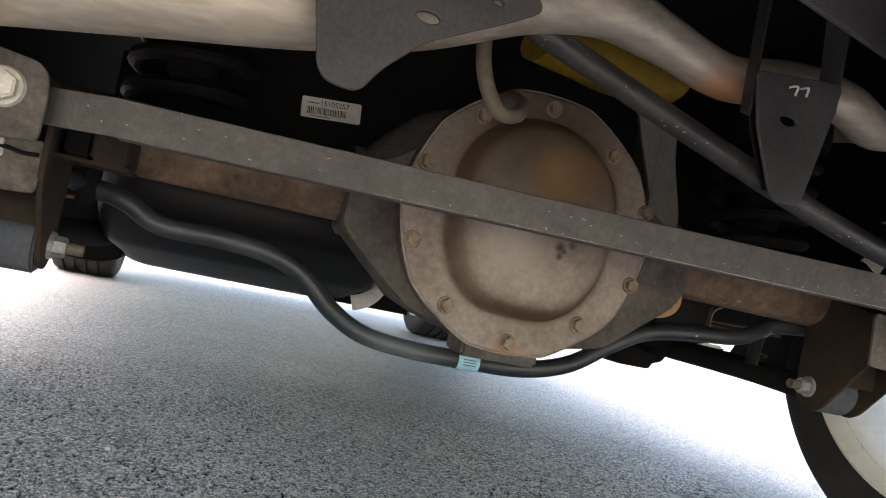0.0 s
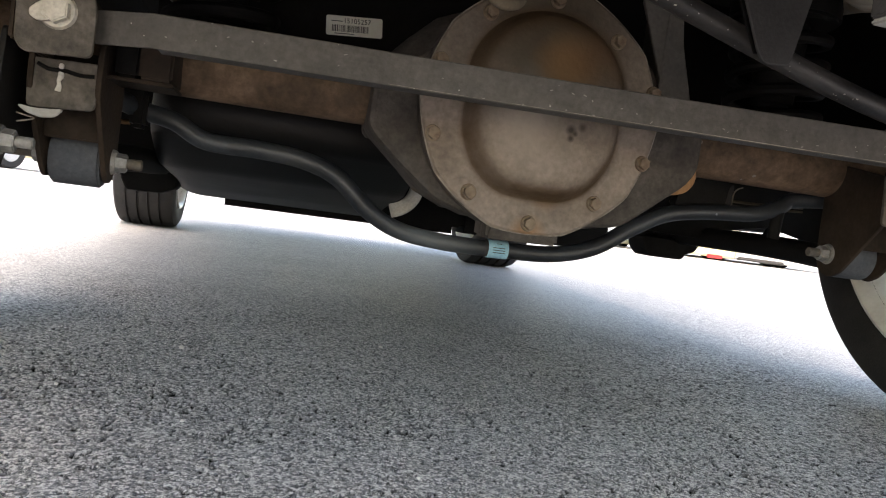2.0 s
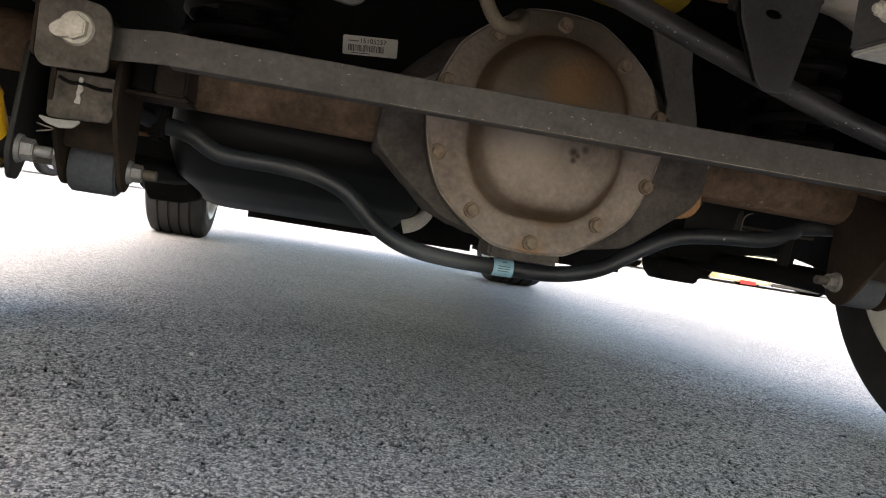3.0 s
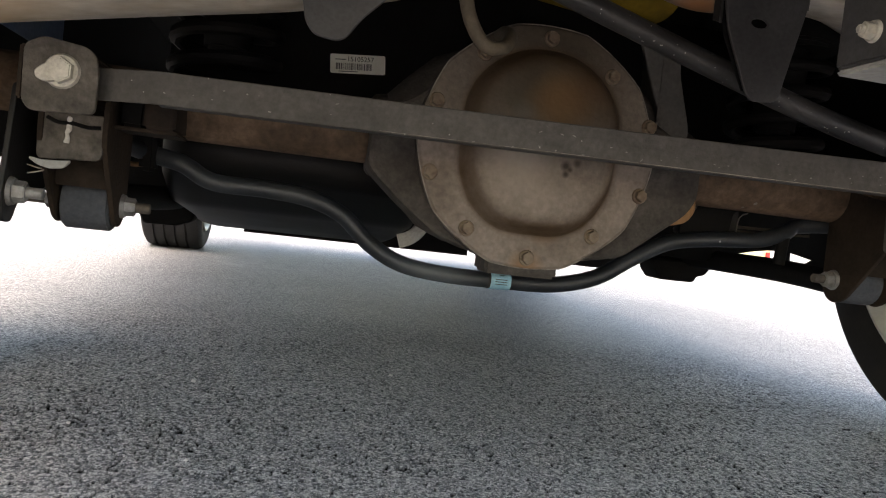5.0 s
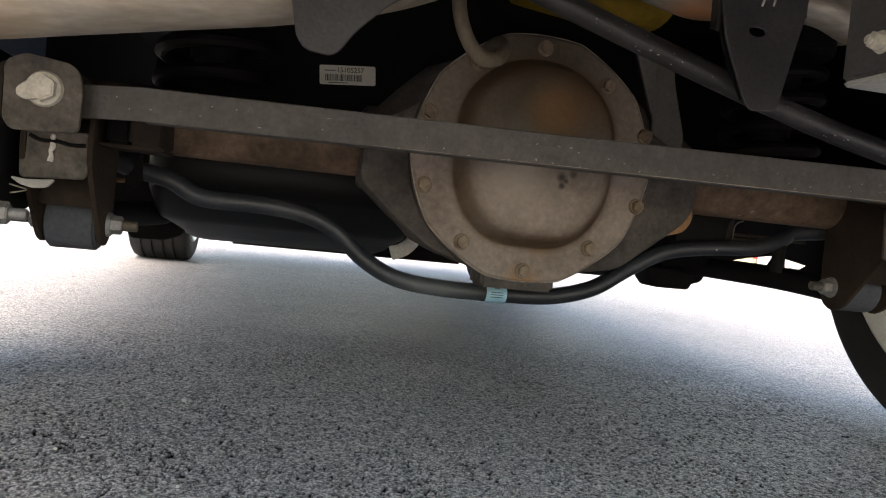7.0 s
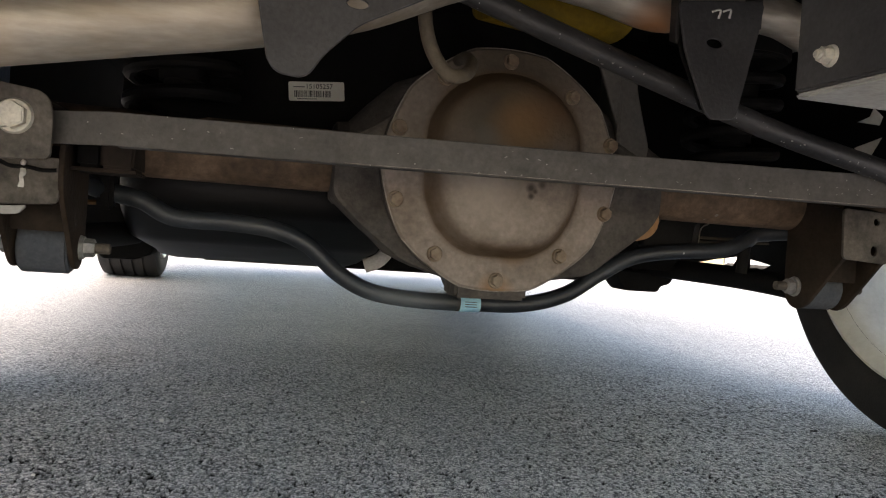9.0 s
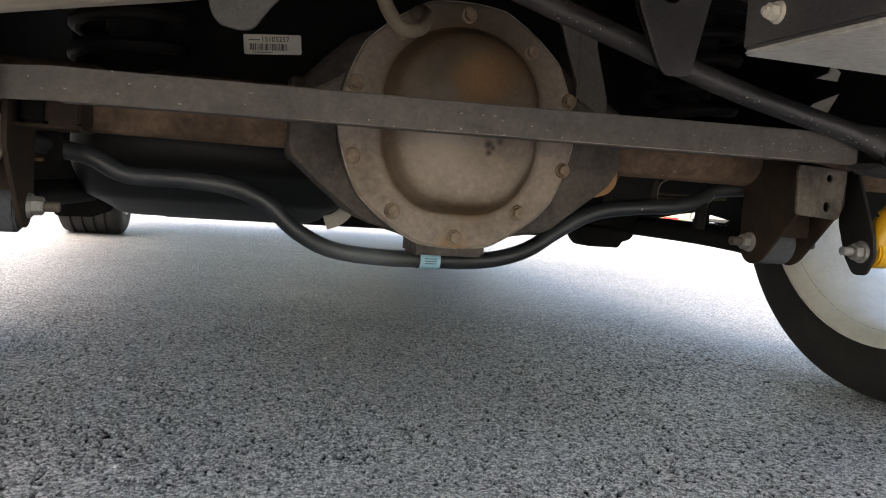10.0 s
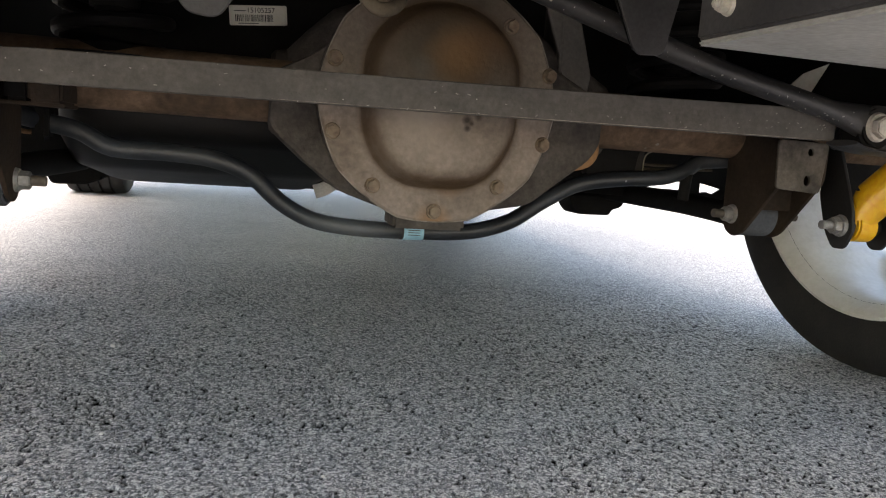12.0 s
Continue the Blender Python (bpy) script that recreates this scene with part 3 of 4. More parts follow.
for k in range(46):
    x = 0.46 - 0.9 * random.random() ** 1.7
    z = 0.3685 + 0.0105 * x + random.random() * 0.022
    m = pose(x, BAR_Y - 0.00245, z, 0, random.uniform(-55, 25), 0)
    w, h = random.uniform(0.0004, 0.0018), random.uniform(0.00025, 0.0006)
    chips = box(-w, w, -0.0002, 0.0002, -h, h, 0, chips, m)
tagged(part("paint_chips", chips, CHIP, brace, "small pale chips and scratches"), kind="stuff")

# ---- brackets, bushings and lower arms, both sides ----
for s in (-1, 1):
    in_x, eye_z = (0.537, 0.2605) if s > 0 else (0.545, 0.2535)
    cheek = rounded([(-0.132, 0.372), (-0.004, 0.40), (-0.004, 0.30), (-0.006, 0.25), (-0.016, 0.234), (-0.034, 0.227), (-0.055, 0.235), (-0.132, 0.319)], 0.012)
    mount = part("arm_bracket", sheet(cheek, (), 0.006, in_yz(s * (in_x - 0.034))), CHEEK, axle, "dark brown steel bracket of the lower arm")
    part("cheek", sheet(cheek, (), 0.006, in_yz(s * (in_x + 0.033))), CHEEK, mount)
    if s > 0:
        web = sheet(rounded([(0.490, 0.308), (0.562, 0.304), (0.569, 0.374), (0.486, 0.376)], 0.006), (ring(0.5400, 0.3615, 0.0062), ring(0.5390, 0.3208, 0.0065, 0.0085)), 0.005, in_xz(-0.134))
    else:
        web = sheet(rounded([(-0.579, 0.300), (-0.514, 0.304), (-0.512, 0.352), (-0.581, 0.350)], 0.006), (), 0.005, in_xz(-0.128))
    part("web_plate", web, WEB, mount, "steel plate between the bracket cheeks")
    part("inner_web", box(s * 0.543 - 0.032, s * 0.543 + 0.032, -0.075, -0.069, 0.272, 0.37, 0.002), CHEEK, mount)
    part("bushing", rod((s * (in_x - 0.028), -0.024, eye_z), (s * (in_x + 0.028), -0.024, eye_z), 0.033, None, 40, 0.003), RUBBER, mount, "blue-grey rubber bushing")
    bolt = part("through_bolt", rod((s * (in_x - 0.071), -0.028, eye_z), (s * (in_x + 0.082), -0.028, eye_z), 0.0066, None, 20, 0.001), STUD, mount, "grey rusted bolt")
    part("nut", hexbolt((s * (in_x - 0.037), -0.028, eye_z), (-s, 0, 0), 0.0106, 0.017), ZINC, mount, "grey zinc nut")
    part("bolt_head", hexbolt((s * (in_x + 0.036), -0.028, eye_z), (s, 0, 0), 0.0106, 0.014), ZINC, mount, "grey zinc bolt head")
    arm = part("lower_arm", sweep([(s * 0.543, -0.013, 0.2545), (s * 0.53, 0.15, 0.263), (s * 0.505, 0.40, 0.267), (s * (0.49 if s > 0 else 0.54), 0.62, 0.273)], 0.0195, 16, 6, lambda k: (0.9, 1.0)), BLACK, car, "black lower suspension arm")
    part("arm_front_mount", box(s * 0.52 - 0.075, s * 0.52 + 0.075, 0.40, 0.50, 0.248, 0.32 if s < 0 else 0.285, 0.014), BLACK, arm)
    pad = [(0.424, 0.252), (0.430, 0.233), (0.443, 0.2185), (0.513, 0.2185), (0.518, 0.230), (0.538, 0.236), (0.548, 0.252)] if s > 0 else [(0.490, 0.250), (0.496, 0.226), (0.523, 0.2155), (0.580, 0.2145), (0.590, 0.234), (0.594, 0.250)]
    part("rubber_pad", sheet(rounded([(s * x, z) for x, z in pad], 0.005), (), 0.07, in_xz(0.435 if s > 0 else 0.56), 0.004), BLACK, arm)
    # coil spring with its seats
    cx = s * 0.408
    coil = [(cx + 0.066 * math.cos(t), 0.03 + 0.066 * math.sin(t), 0.425 + 0.038 * t / 6.283) for t in (2 * math.pi * k / 16 for k in range(16 * 5))]
    spring = part("coil_spring", sweep(coil, 0.0095, 10, 1), SPRING, car, "black coil spring")
    part("lower_seat", lathe([(0.0, 0.0), (0.07, 0.0), (0.084, 0.006), (0.086, 0.016), (0.06, 0.018), (0.055, 0.03), (0.0, 0.034)], Matrix.Translation((cx, 0.03, 0.398)), 36), SPRING, spring)
    part("upper_seat", rod((cx, 0.03, 0.60), (cx, 0.03, 0.64), 0.08, None, 32, 0.004), BLACK, spring)
    part("bump_stop", rod((cx, 0.03, 0.47), (cx, 0.03, 0.60), 0.03, 0.04, 24, 0.006), BLACK, spring)
    # shock absorber with its mounting tab
    shock = part("shock_absorber", rod((s * 0.640, -0.154, 0.294), (s * 0.775, -0.34, 0.56), 0.031, None, 36, 0.006), YELLOW, car, "glossy yellow shock absorber")
    part("lower_eye", rod((s * 0.612, -0.147, 0.260), (s * 0.646, -0.147, 0.260), 0.0225, None, 30, 0.003), YELLOW, shock)
    part("neck", rod((s * 0.622, -0.147, 0.262), (s * 0.641, -0.156, 0.298), 0.018, 0.028, 24), YELLOW, shock)
    part("eye_bushing", rod((s * 0.598, -0.147, 0.260), (s * 0.660, -0.147, 0.260), 0.014, None, 24, 0.002), BLACK, shock)
    tab = part("shock_tab", sheet(rounded([(-0.125 if s > 0 else -0.150, 0.375), (-0.098, 0.375) if s > 0 else (0.07, 0.375), (-0.100, 0.30) if s > 0 else (0.07, 0.285), (-0.118, 0.25), (-0.136, 0.227), (-0.157, 0.228), (-0.170, 0.255), (-0.164, 0.285)], 0.007), (), 0.006, in_yz(s * 0.6)), TAB, axle, "black shock mounting plate")
    part("outer_tab", sheet(rounded([(-0.165, 0.33), (-0.115, 0.33), (-0.120, 0.25), (-0.136, 0.227), (-0.157, 0.228), (-0.170, 0.255)], 0.008), (), 0.006, in_yz(s * 0.668)), TAB, tab)
    part("shock_bolt", rod((s * 0.563, -0.147, 0.260), (s * 0.668, -0.147, 0.260), 0.0062, None, 20, 0.001), ZINC, tab, "grey zinc bolt")
    part("shock_nut", hexbolt((s * 0.597, -0.147, 0.260), (-s, 0, 0), 0.0112, 0.017), ZINC, tab, "grey zinc nut")

# left end of the brace: plate with its bolt
plate = part("brace_plate", sheet(rounded([(-0.563, 0.351), (-0.556, 0.3425), (-0.498, 0.3455), (-0.4975, 0.385), (-0.501, 0.401), (-0.509, 0.4075), (-0.548, 0.413), (-0.5645, 0.404)], 0.006), (), 0.006, in_xz(-0.238)), WEB, axle, "grey-brown steel end plate")
part("side_wall", box(-0.571, -0.565, -0.236, -0.10, 0.352, 0.405, 0.002), CHEEK, plate)
part("top_wall", box(-0.562, -0.508, -0.234, -0.03, 0.402, 0.407, 0.002), CHEEK, plate)
part("end_bolt", hexbolt((-0.5295, -0.241, 0.3822), (0, -1, 0), 0.0118, 0.013, True, 0.003), BOLT, plate, "large pale bolt head")
part("lock_tab", sheet(rounded([(-0.5505, 0.379), (-0.5495, 0.3735), (-0.543, 0.3705), (-0.533, 0.3725), (-0.533, 0.388), (-0.543, 0.386)], 0.003), (), 0.006, in_xz(-0.2475)), BOLT, plate, "pale lock tab")
part("shelf", box(-0.512, -0.438, -0.11, -0.03, 0.343, 0.347, 0.0015), CHEEK, plate)
part("gusset", box(-0.475, -0.440, -0.12, -0.03, 0.347, 0.395, 0.003), CHEEK, plate)
# Black block added where the gap beside the plate lies in shade.
part("gap_shade_block", box(-0.503, -0.4765, -0.104, -0.03, 0.3475, 0.398, 0.004), BLACK, plate, "black block standing in for shade in the gap")
part("wire_clip", sweep([(-0.584, -0.142, 0.2905), (-0.575, -0.144, 0.2885), (-0.566, -0.145, 0.2865), (-0.574, -0.144, 0.2835), (-0.583, -0.142, 0.2815)], 0.0009, 8, 3), EDGE, plate, "thin bright wire clip")
part("paint_drip", sweep([(-0.5480, -0.1325, 0.3465), (-0.5484, -0.1335, 0.345), (-0.5486, -0.1325, 0.3435)], 0.0026, 10, 4), CHALK, plate, "pale drop of paint on the bracket")
part("paint_drip", sweep([(-0.5488, -0.1315, 0.3390), (-0.5482, -0.1325, 0.3345), (-0.5499, -0.1325, 0.3300), (-0.5490, -0.1328, 0.3245), (-0.5502, -0.1315, 0.3190)], 0.0027, 10, 5, lambda k: (1.0 + 0.22 * math.sin(8 * k), 0.6)), CHALK, plate, "pale run of paint on the bracket")
part("weld_seam", sweep([(-0.572, -0.131, 0.345), (-0.560, -0.132, 0.3405), (-0.545, -0.132, 0.341), (-0.530, -0.132, 0.3385), (-0.516, -0.131, 0.3395)], 0.0022, 8, 5), BLACK, plate, "dark rough weld seam")
part("curved_lip", sheet(rounded([(-0.583, 0.2985), (-0.574, 0.2925), (-0.561, 0.2895), (-0.548, 0.2915), (-0.541, 0.2990), (-0.552, 0.2975), (-0.570, 0.2965)], 0.003), (), 0.004, in_xz(-0.142)), TAN, plate, "pale curled lip")

# ---- anti-roll bar with its blue tape ----
bar_line = [(-0.53, -0.02, 0.338), (-0.497, 0.045, 0.3265), (-0.452, 0.045, 0.3175), (-0.410, 0.045, 0.298), (-0.340, 0.045, 0.2965), (-0.280, 0.045, 0.291), (-0.232, 0.045, 0.2735), (-0.187, 0.045, 0.236),
            (-0.140, 0.045, 0.213), (-0.075, 0.045, 0.2045), (0.007, 0.045, 0.2035), (0.090, 0.045, 0.206), (0.156, 0.045, 0.2235), (0.212, 0.045, 0.259), (0.268, 0.045, 0.2885),
            (0.340, 0.045, 0.3012), (0.417, 0.045, 0.3085), (0.460, 0.045, 0.3245), (0.480, 0.045, 0.337), (0.53, 0.03, 0.344)]
roll_bar = part("anti_roll_bar", sweep(bar_line, 0.0122, 20, 8), DUSTY, car, "black bent anti-roll bar")
tape = part("tape", sweep([(-0.008, 0.045, 0.2033), (0.007, 0.045, 0.2034), (0.022, 0.045, 0.2037)], 0.0132, 24, 4), TAPE, roll_bar, "pale blue tape marker with small print")
part("tape_end", sweep([(-0.0125, 0.045, 0.2034), (-0.0105, 0.045, 0.2034), (-0.0085, 0.045, 0.2034)], 0.0128, 24, 2), INK, roll_bar, "black marker ring")
for k in range(3):
    part("print_bar", box(-0.002, 0.016, 0.0312, 0.0322, 0.1985 + 0.0035 * k, 0.1996 + 0.0035 * k, 0), RUBBER, tape)
part("tape_mark", box(0.004, 0.011, 0.0335, 0.0345, 0.2115, 0.2125, 0), INK, tape)
part("bar_link", sweep([(0.462, 0.045, 0.330), (0.459, 0.045, 0.304), (0.4585, 0.047, 0.274)], 0.0092, 12, 4), BLACK, roll_bar, "black link post")
part("bar_clamp", box(-0.505, -0.485, 0.028, 0.066, 0.302, 0.35, 0.005), BLACK, roll_bar, "black steel clamp")
part("bar_hanger", sheet(rounded([(0.285, 0.305), (0.365, 0.300), (0.372, 0.345), (0.395, 0.362), (0.33, 0.368), (0.29, 0.34)], 0.006), (), 0.02, in_xz(0.062)), BLACK, roll_bar, "black steel hanger")

# ---- track rod from the frame bracket down to the axle ----
track = part("track_rod", sweep([(-0.15, -0.262, 0.566), (0.07, -0.262, 0.5015), (0.27, -0.262, 0.447), (0.41, -0.262, 0.418), (0.52, -0.262, 0.397)], 0.0128, 20, 8, lambda k: (1, 1) if k < 0.84 else (0.85, 1.0 + 5.5 * (k - 0.84))), CHIPPED, car, "black round track rod with chipped paint")
chips = bmesh.new()
for k in range(48):
    x = 0.50 - 0.5 * random.random() ** 1.5
    z = float(np.interp(x, (-0.15, 0.07, 0.27, 0.41, 0.52), (0.566, 0.5015, 0.447, 0.418, 0.397)))
    a = radians(random.gauss(215, 28))
    m = pose(x, -0.262 + 0.0128 * math.sin(a) * 1.01, z + 0.0128 * math.cos(a) * 1.01, 0, 16 + random.uniform(-30, 30), 0) @ pose(0, 0, 0, 90 - math.degrees(a) + 90, 0, 0)
    w, h = random.uniform(0.0004, 0.0016), random.uniform(0.00025, 0.0006)
    chips = box(-w, w, -0.0006, 0.0006, -h, h, 0, chips, m)
tagged(part("paint_chips", chips, CHIP, track, "small pale chips in the paint"), kind="stuff")
part("rod_eye", rod((0.5185, -0.272, 0.394), (0.5185, -0.235, 0.394), 0.0275, None, 32, 0.004), BLACK, track)
part("eye_bolt", hexbolt((0.5165, -0.273, 0.394), (0, -1, 0), 0.0128, 0.013), BOLT, track, "large pale bolt head")
part("eye_bracket", sheet(rounded([(0.49, 0.366), (0.59, 0.360), (0.60, 0.40), (0.575, 0.425), (0.51, 0.42)], 0.01), (), 0.006, in_xz(-0.226)), BRACKET, track, "grey steel bracket at the rod's end")
part("bracket_floor", sweep([(0.475, -0.262, 0.372), (0.49, -0.262, 0.367), (0.52, -0.262, 0.3635), (0.60, -0.262, 0.364)], 0.026, 16, 4, lambda k: (1.0, 0.16)), BRACKET, track)

# ---- frame brackets above ----
frame_bracket = part("frame_bracket", sheet(rounded([(-0.3415, 0.623), (-0.3206, 0.5175), (-0.3035, 0.4347), (-0.2958, 0.4255), (-0.2720, 0.4225), (-0.2590, 0.4440), (-0.2300, 0.4735), (-0.1725, 0.5043), (-0.1425, 0.5226), (-0.1800, 0.5530), (-0.1943, 0.623)], 0.01),
                                            (ring(-0.2323, 0.4900, 0.0105, 0.0055), ring(-0.2066, 0.5460, 0.0055, 0.0085), ring(-0.1812, 0.5172, 0.0055, 0.0035)), 0.005, in_xz(-0.38)), BRACKET, car, "grey stamped steel frame bracket with holes")
tongue = part("tongue_bracket", sheet(rounded([(0.112, 0.562), (0.1235, 0.512), (0.150, 0.4535), (0.158, 0.4440), (0.1870, 0.4462), (0.1925, 0.4725), (0.2085, 0.545), (0.2125, 0.575)], 0.008), (ring(0.1568, 0.5238, 0.011, 0.006),), 0.004, in_xz(-0.305)), BRACKET, car, "grey tapered tongue bracket with one slot")
part("left_lip", sheet([(-0.303, 0.66), (-0.288, 0.66), (-0.291, 0.525), (-0.303, 0.520)], (), 0.004, in_yz(0.1135)), TAB, tongue)
part("right_lip", sheet([(-0.303, 0.66), (-0.27, 0.66), (-0.28, 0.55), (-0.303, 0.548)], (), 0.004, in_yz(0.2115)), BRACKET, tongue)
# Black sheet added behind the slot, standing in for its shade.
part("backing", sheet([(0.118, 0.552), (0.129, 0.512), (0.157, 0.457), (0.184, 0.459), (0.203, 0.545), (0.206, 0.57)], (), 0.004, in_xz(-0.288)), BLACK, tongue)
part("chalk_mark", sweep([(0.150, -0.3078, 0.556), (0.157, -0.3078, 0.559), (0.160, -0.3078, 0.558), (0.158, -0.3078, 0.550)], 0.0012, 6, 4), CHALK, tongue, "pale scratched mark")
part("chalk_mark", sweep([(0.163, -0.3078, 0.558), (0.172, -0.3078, 0.561), (0.171, -0.3078, 0.552)], 0.0012, 6, 4), CHALK, tongue, "pale scratched mark")
part("diagonal_plate", sheet(rounded([(-0.03, 0.605), (-0.03, 0.588), (0.02, 0.569), (0.156, 0.538), (0.158, 0.579), (0.08, 0.62)], 0.006), (), 0.006, in_xz(-0.45)), BRACKET, car, "grey diagonal frame plate")

# Added pale sheets for glimpses of the white wheel between dark parts.
part("wheel_glimpse", sheet([(0.735, 0.521), (0.688, 0.501), (0.661, 0.476), (0.674, 0.473), (0.698, 0.459), (0.705, 0.470)], (), 0.004, in_xz(0.08)), RIM, car, "pale sheet standing in for the wheel seen through a gap")
part("wheel_glimpse", sheet([(0.691, 0.546), (0.712, 0.556), (0.718, 0.570), (0.735, 0.559), (0.730, 0.545)], (), 0.004, in_xz(0.08)), RIM, car, "pale sheet standing in for the wheel seen through a gap")
part("brake_line", sweep([(0.30, 0.085, 0.320), (0.40, 0.10, 0.3265), (0.45, 0.10, 0.3275), (0.53, 0.08, 0.331)], 0.0024, 8, 5), HOSE, axle, "thin dull yellowish brake line")
part("brake_line", sweep([(0.30, 0.10, 0.312), (0.40, 0.10, 0.3195), (0.45, 0.10, 0.3205), (0.53, 0.08, 0.325)], 0.0020, 8, 5), HOSE, axle, "thin dull yellowish brake line")
hanger = part("line_hanger", sheet(rounded([(0.352, 0.300), (0.398, 0.300), (0.400, 0.352), (0.352, 0.352)], 0.004), (), 0.005, in_xz(0.085)), TAB, axle, "black line hanger plate")
part("wire", sweep([(0.3995, 0.082, 0.303), (0.4005, 0.082, 0.334), (0.406, 0.082, 0.345), (0.416, 0.082, 0.3495)], 0.0011, 8, 4), EDGE, hanger, "thin bright wire")
# Added black sheets keep the gaps beside the wheels dark.
for s in (-1, 1):
    backing = [(0.690, 0.385), (0.790, 0.385), (0.790, 0.262), (0.735, 0.255), (0.700, 0.295)] if s > 0 else [(0.640, 0.40), (0.800, 0.40), (0.800, 0.285), (0.640, 0.30)]
    part("dark_gap_sheet", sheet([(s * x, z) for x, z in backing], (), 0.005, in_xz(-0.02)), BLACK, axle, "black sheet added to darken the gap by the wheel")

# hitch box beside the camera's way
hitch = part("hitch_box", box(0.0825, 0.52, -0.94, -0.541, 0.424, 0.62, 0.004), BLACK, car, "black box-shaped towing frame")
part("side_plate", box(0.0755, 0.0815, -0.95, -0.5435, 0.4225, 0.62, 0.002), BRACKET, hitch, "dark grey side plate")
part("bottom_plate", box(0.0775, 0.52, -0.945, -0.5435, 0.4185, 0.4225, 0.0015), TAN, hitch, "dusty tan underside sheet")
part("side_bolt", hexbolt((0.0752, -0.58, 0.4425), (-1, 0, 0), 0.0055, 0.009), BOLT, hitch, "pale zinc nut")
part("bolt_end", rod((0.0752, -0.58, 0.4425), (0.0625, -0.58, 0.4425), 0.0032, None, 20, 0.001), BOLT, hitch)

# ---- exhaust ----
pipe_line = [(-0.95, -0.34, 0.36), (-0.72, -0.337, 0.402), (-0.55, -0.335, 0.438), (-0.42, -0.335, 0.4645), (-0.316, -0.332, 0.4865), (-0.225, -0.31, 0.518), (-0.12, -0.285, 0.570), (-0.05, -0.28, 0.585),
             (0.03, -0.255, 0.584), (0.12, -0.245, 0.570), (0.20, -0.24, 0.587), (0.28, -0.235, 0.588), (0.36, -0.20, 0.584), (0.45, -0.14, 0.610), (0.48, 0.0, 0.645), (0.48, 0.3, 0.66)]
pipe = part("exhaust_pipe", sweep(pipe_line, 0.0325, 28, 8, lambda k: (1 - 0.26 * min(1.0, max(0.0, (k - 0.43) * 8)),) * 2), EXHAUST, car, "tan heat-tinted exhaust pipe")
part("bump_rubber", sweep([(-0.05, -0.13, 0.588), (0.02, -0.12, 0.598), (0.08, -0.11, 0.596), (0.14, -0.10, 0.588)], 0.040, 18, 6, lambda k: (1, 0.5 + 0.5 * math.sin(math.pi * k))), OLIVE, car, "dull yellow rubber buffer")

# breather hose in front of the cover
part("breather_hose", sweep([(-0.150, -0.262, 0.62), (-0.151, -0.258, 0.548), (-0.143, -0.256, 0.500), (-0.122, -0.252, 0.470), (-0.098, -0.24, 0.472), (-0.083, -0.21, 0.492), (-0.075, -0.15, 0.512), (-0.07, -0.10, 0.52)], 0.0075, 16, 8), HOSE, car, "dusty tan breather hose")
post = part("upper_arm_bracket", sheet(rounded([(0.146, 0.575), (0.204, 0.570), (0.211, 0.520), (0.233, 0.447), (0.226, 0.395), (0.194, 0.395), (0.190, 0.462), (0.166, 0.525)], 0.008), (), 0.008, in_xz(-0.030), 0.003), POST, axle, "grey tapered upper arm bracket")
part("bracket_side", sheet([(-0.034, 0.57), (0.03, 0.57), (0.03, 0.40), (-0.034, 0.40)], (), 0.005, Matrix.Translation((0.0, 0.0, 0.0)) @ in_yz(0.186)), POST, post)

# ---- fuel tank and straps ----
def tank_shape():
    """The tank's outline carried across the car, drawn in towards both rounded ends."""
    line = rounded([(0.125, 0.345), (0.135, 0.312), (0.25, 0.261), (0.45, 0.231), (0.65, 0.2155), (1.05, 0.210), (1.08, 0.42), (0.14, 0.42)], 0.02)
    line = [Vector(p) for p in line]
    mid = sum(line, Vector((0, 0))) / len(line)
    own, rings, soft = bmesh.new(), [], 0.055
    steps = [-0.50 + soft * (1 - math.cos(math.pi / 2 * k / 10)) for k in range(11)]
    steps += [-0.30, -0.122, -0.108, -0.10]
    for x in steps:
        e = min(1.0, (x + 0.50) / soft)
        inset = soft * 0.8 * (1 - math.sqrt(max(0.0, 1 - (1 - e) ** 2)))
        if x > -0.115:
            inset = 0.012 if x > -0.105 else 0.003
        rings.append([own.verts.new((x, *(p + (mid - p).normalized() * inset))) for p in line])
    for p, q in zip(rings, rings[1:]):
        for k in range(len(line)):
            own.faces.new((p[k - 1], p[k], q[k], q[k - 1]))
    own.faces.new(rings[0])
    own.faces.new(rings[-1])
    bmesh.ops.recalc_face_normals(own, faces=own.faces)
    return own


tank = part("fuel_tank", tank_shape(), PLASTIC, car, "black moulded plastic fuel tank")
strap = part("tank_strap", sweep([(-0.0932, 0.300, 0.3532), (-0.0893, 0.300, 0.3306), (-0.0780, 0.300, 0.3081), (-0.0712, 0.300, 0.2878), (-0.0746, 0.300, 0.2708)], 0.0105, 12, 6, lambda k: (0.25, 1.0)), WEB, tank, "grey bent steel strap")
part("strap_end", sweep([(-0.0724, 0.300, 0.2787), (-0.0763, 0.300, 0.2652), (-0.0848, 0.300, 0.2528), (-0.0977, 0.300, 0.2432), (-0.1141, 0.300, 0.2372)], 0.0125, 12, 6, lambda k: (0.75 - 0.45 * k, 1.0)), CHALK, strap, "rubbed pale curled end")

# ---- chassis and body over all this ----
for s in (-1, 1):
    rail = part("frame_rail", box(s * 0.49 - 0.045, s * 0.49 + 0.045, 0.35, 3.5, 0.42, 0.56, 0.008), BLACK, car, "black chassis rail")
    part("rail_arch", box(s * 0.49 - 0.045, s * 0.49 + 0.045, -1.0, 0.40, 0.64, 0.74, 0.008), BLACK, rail)
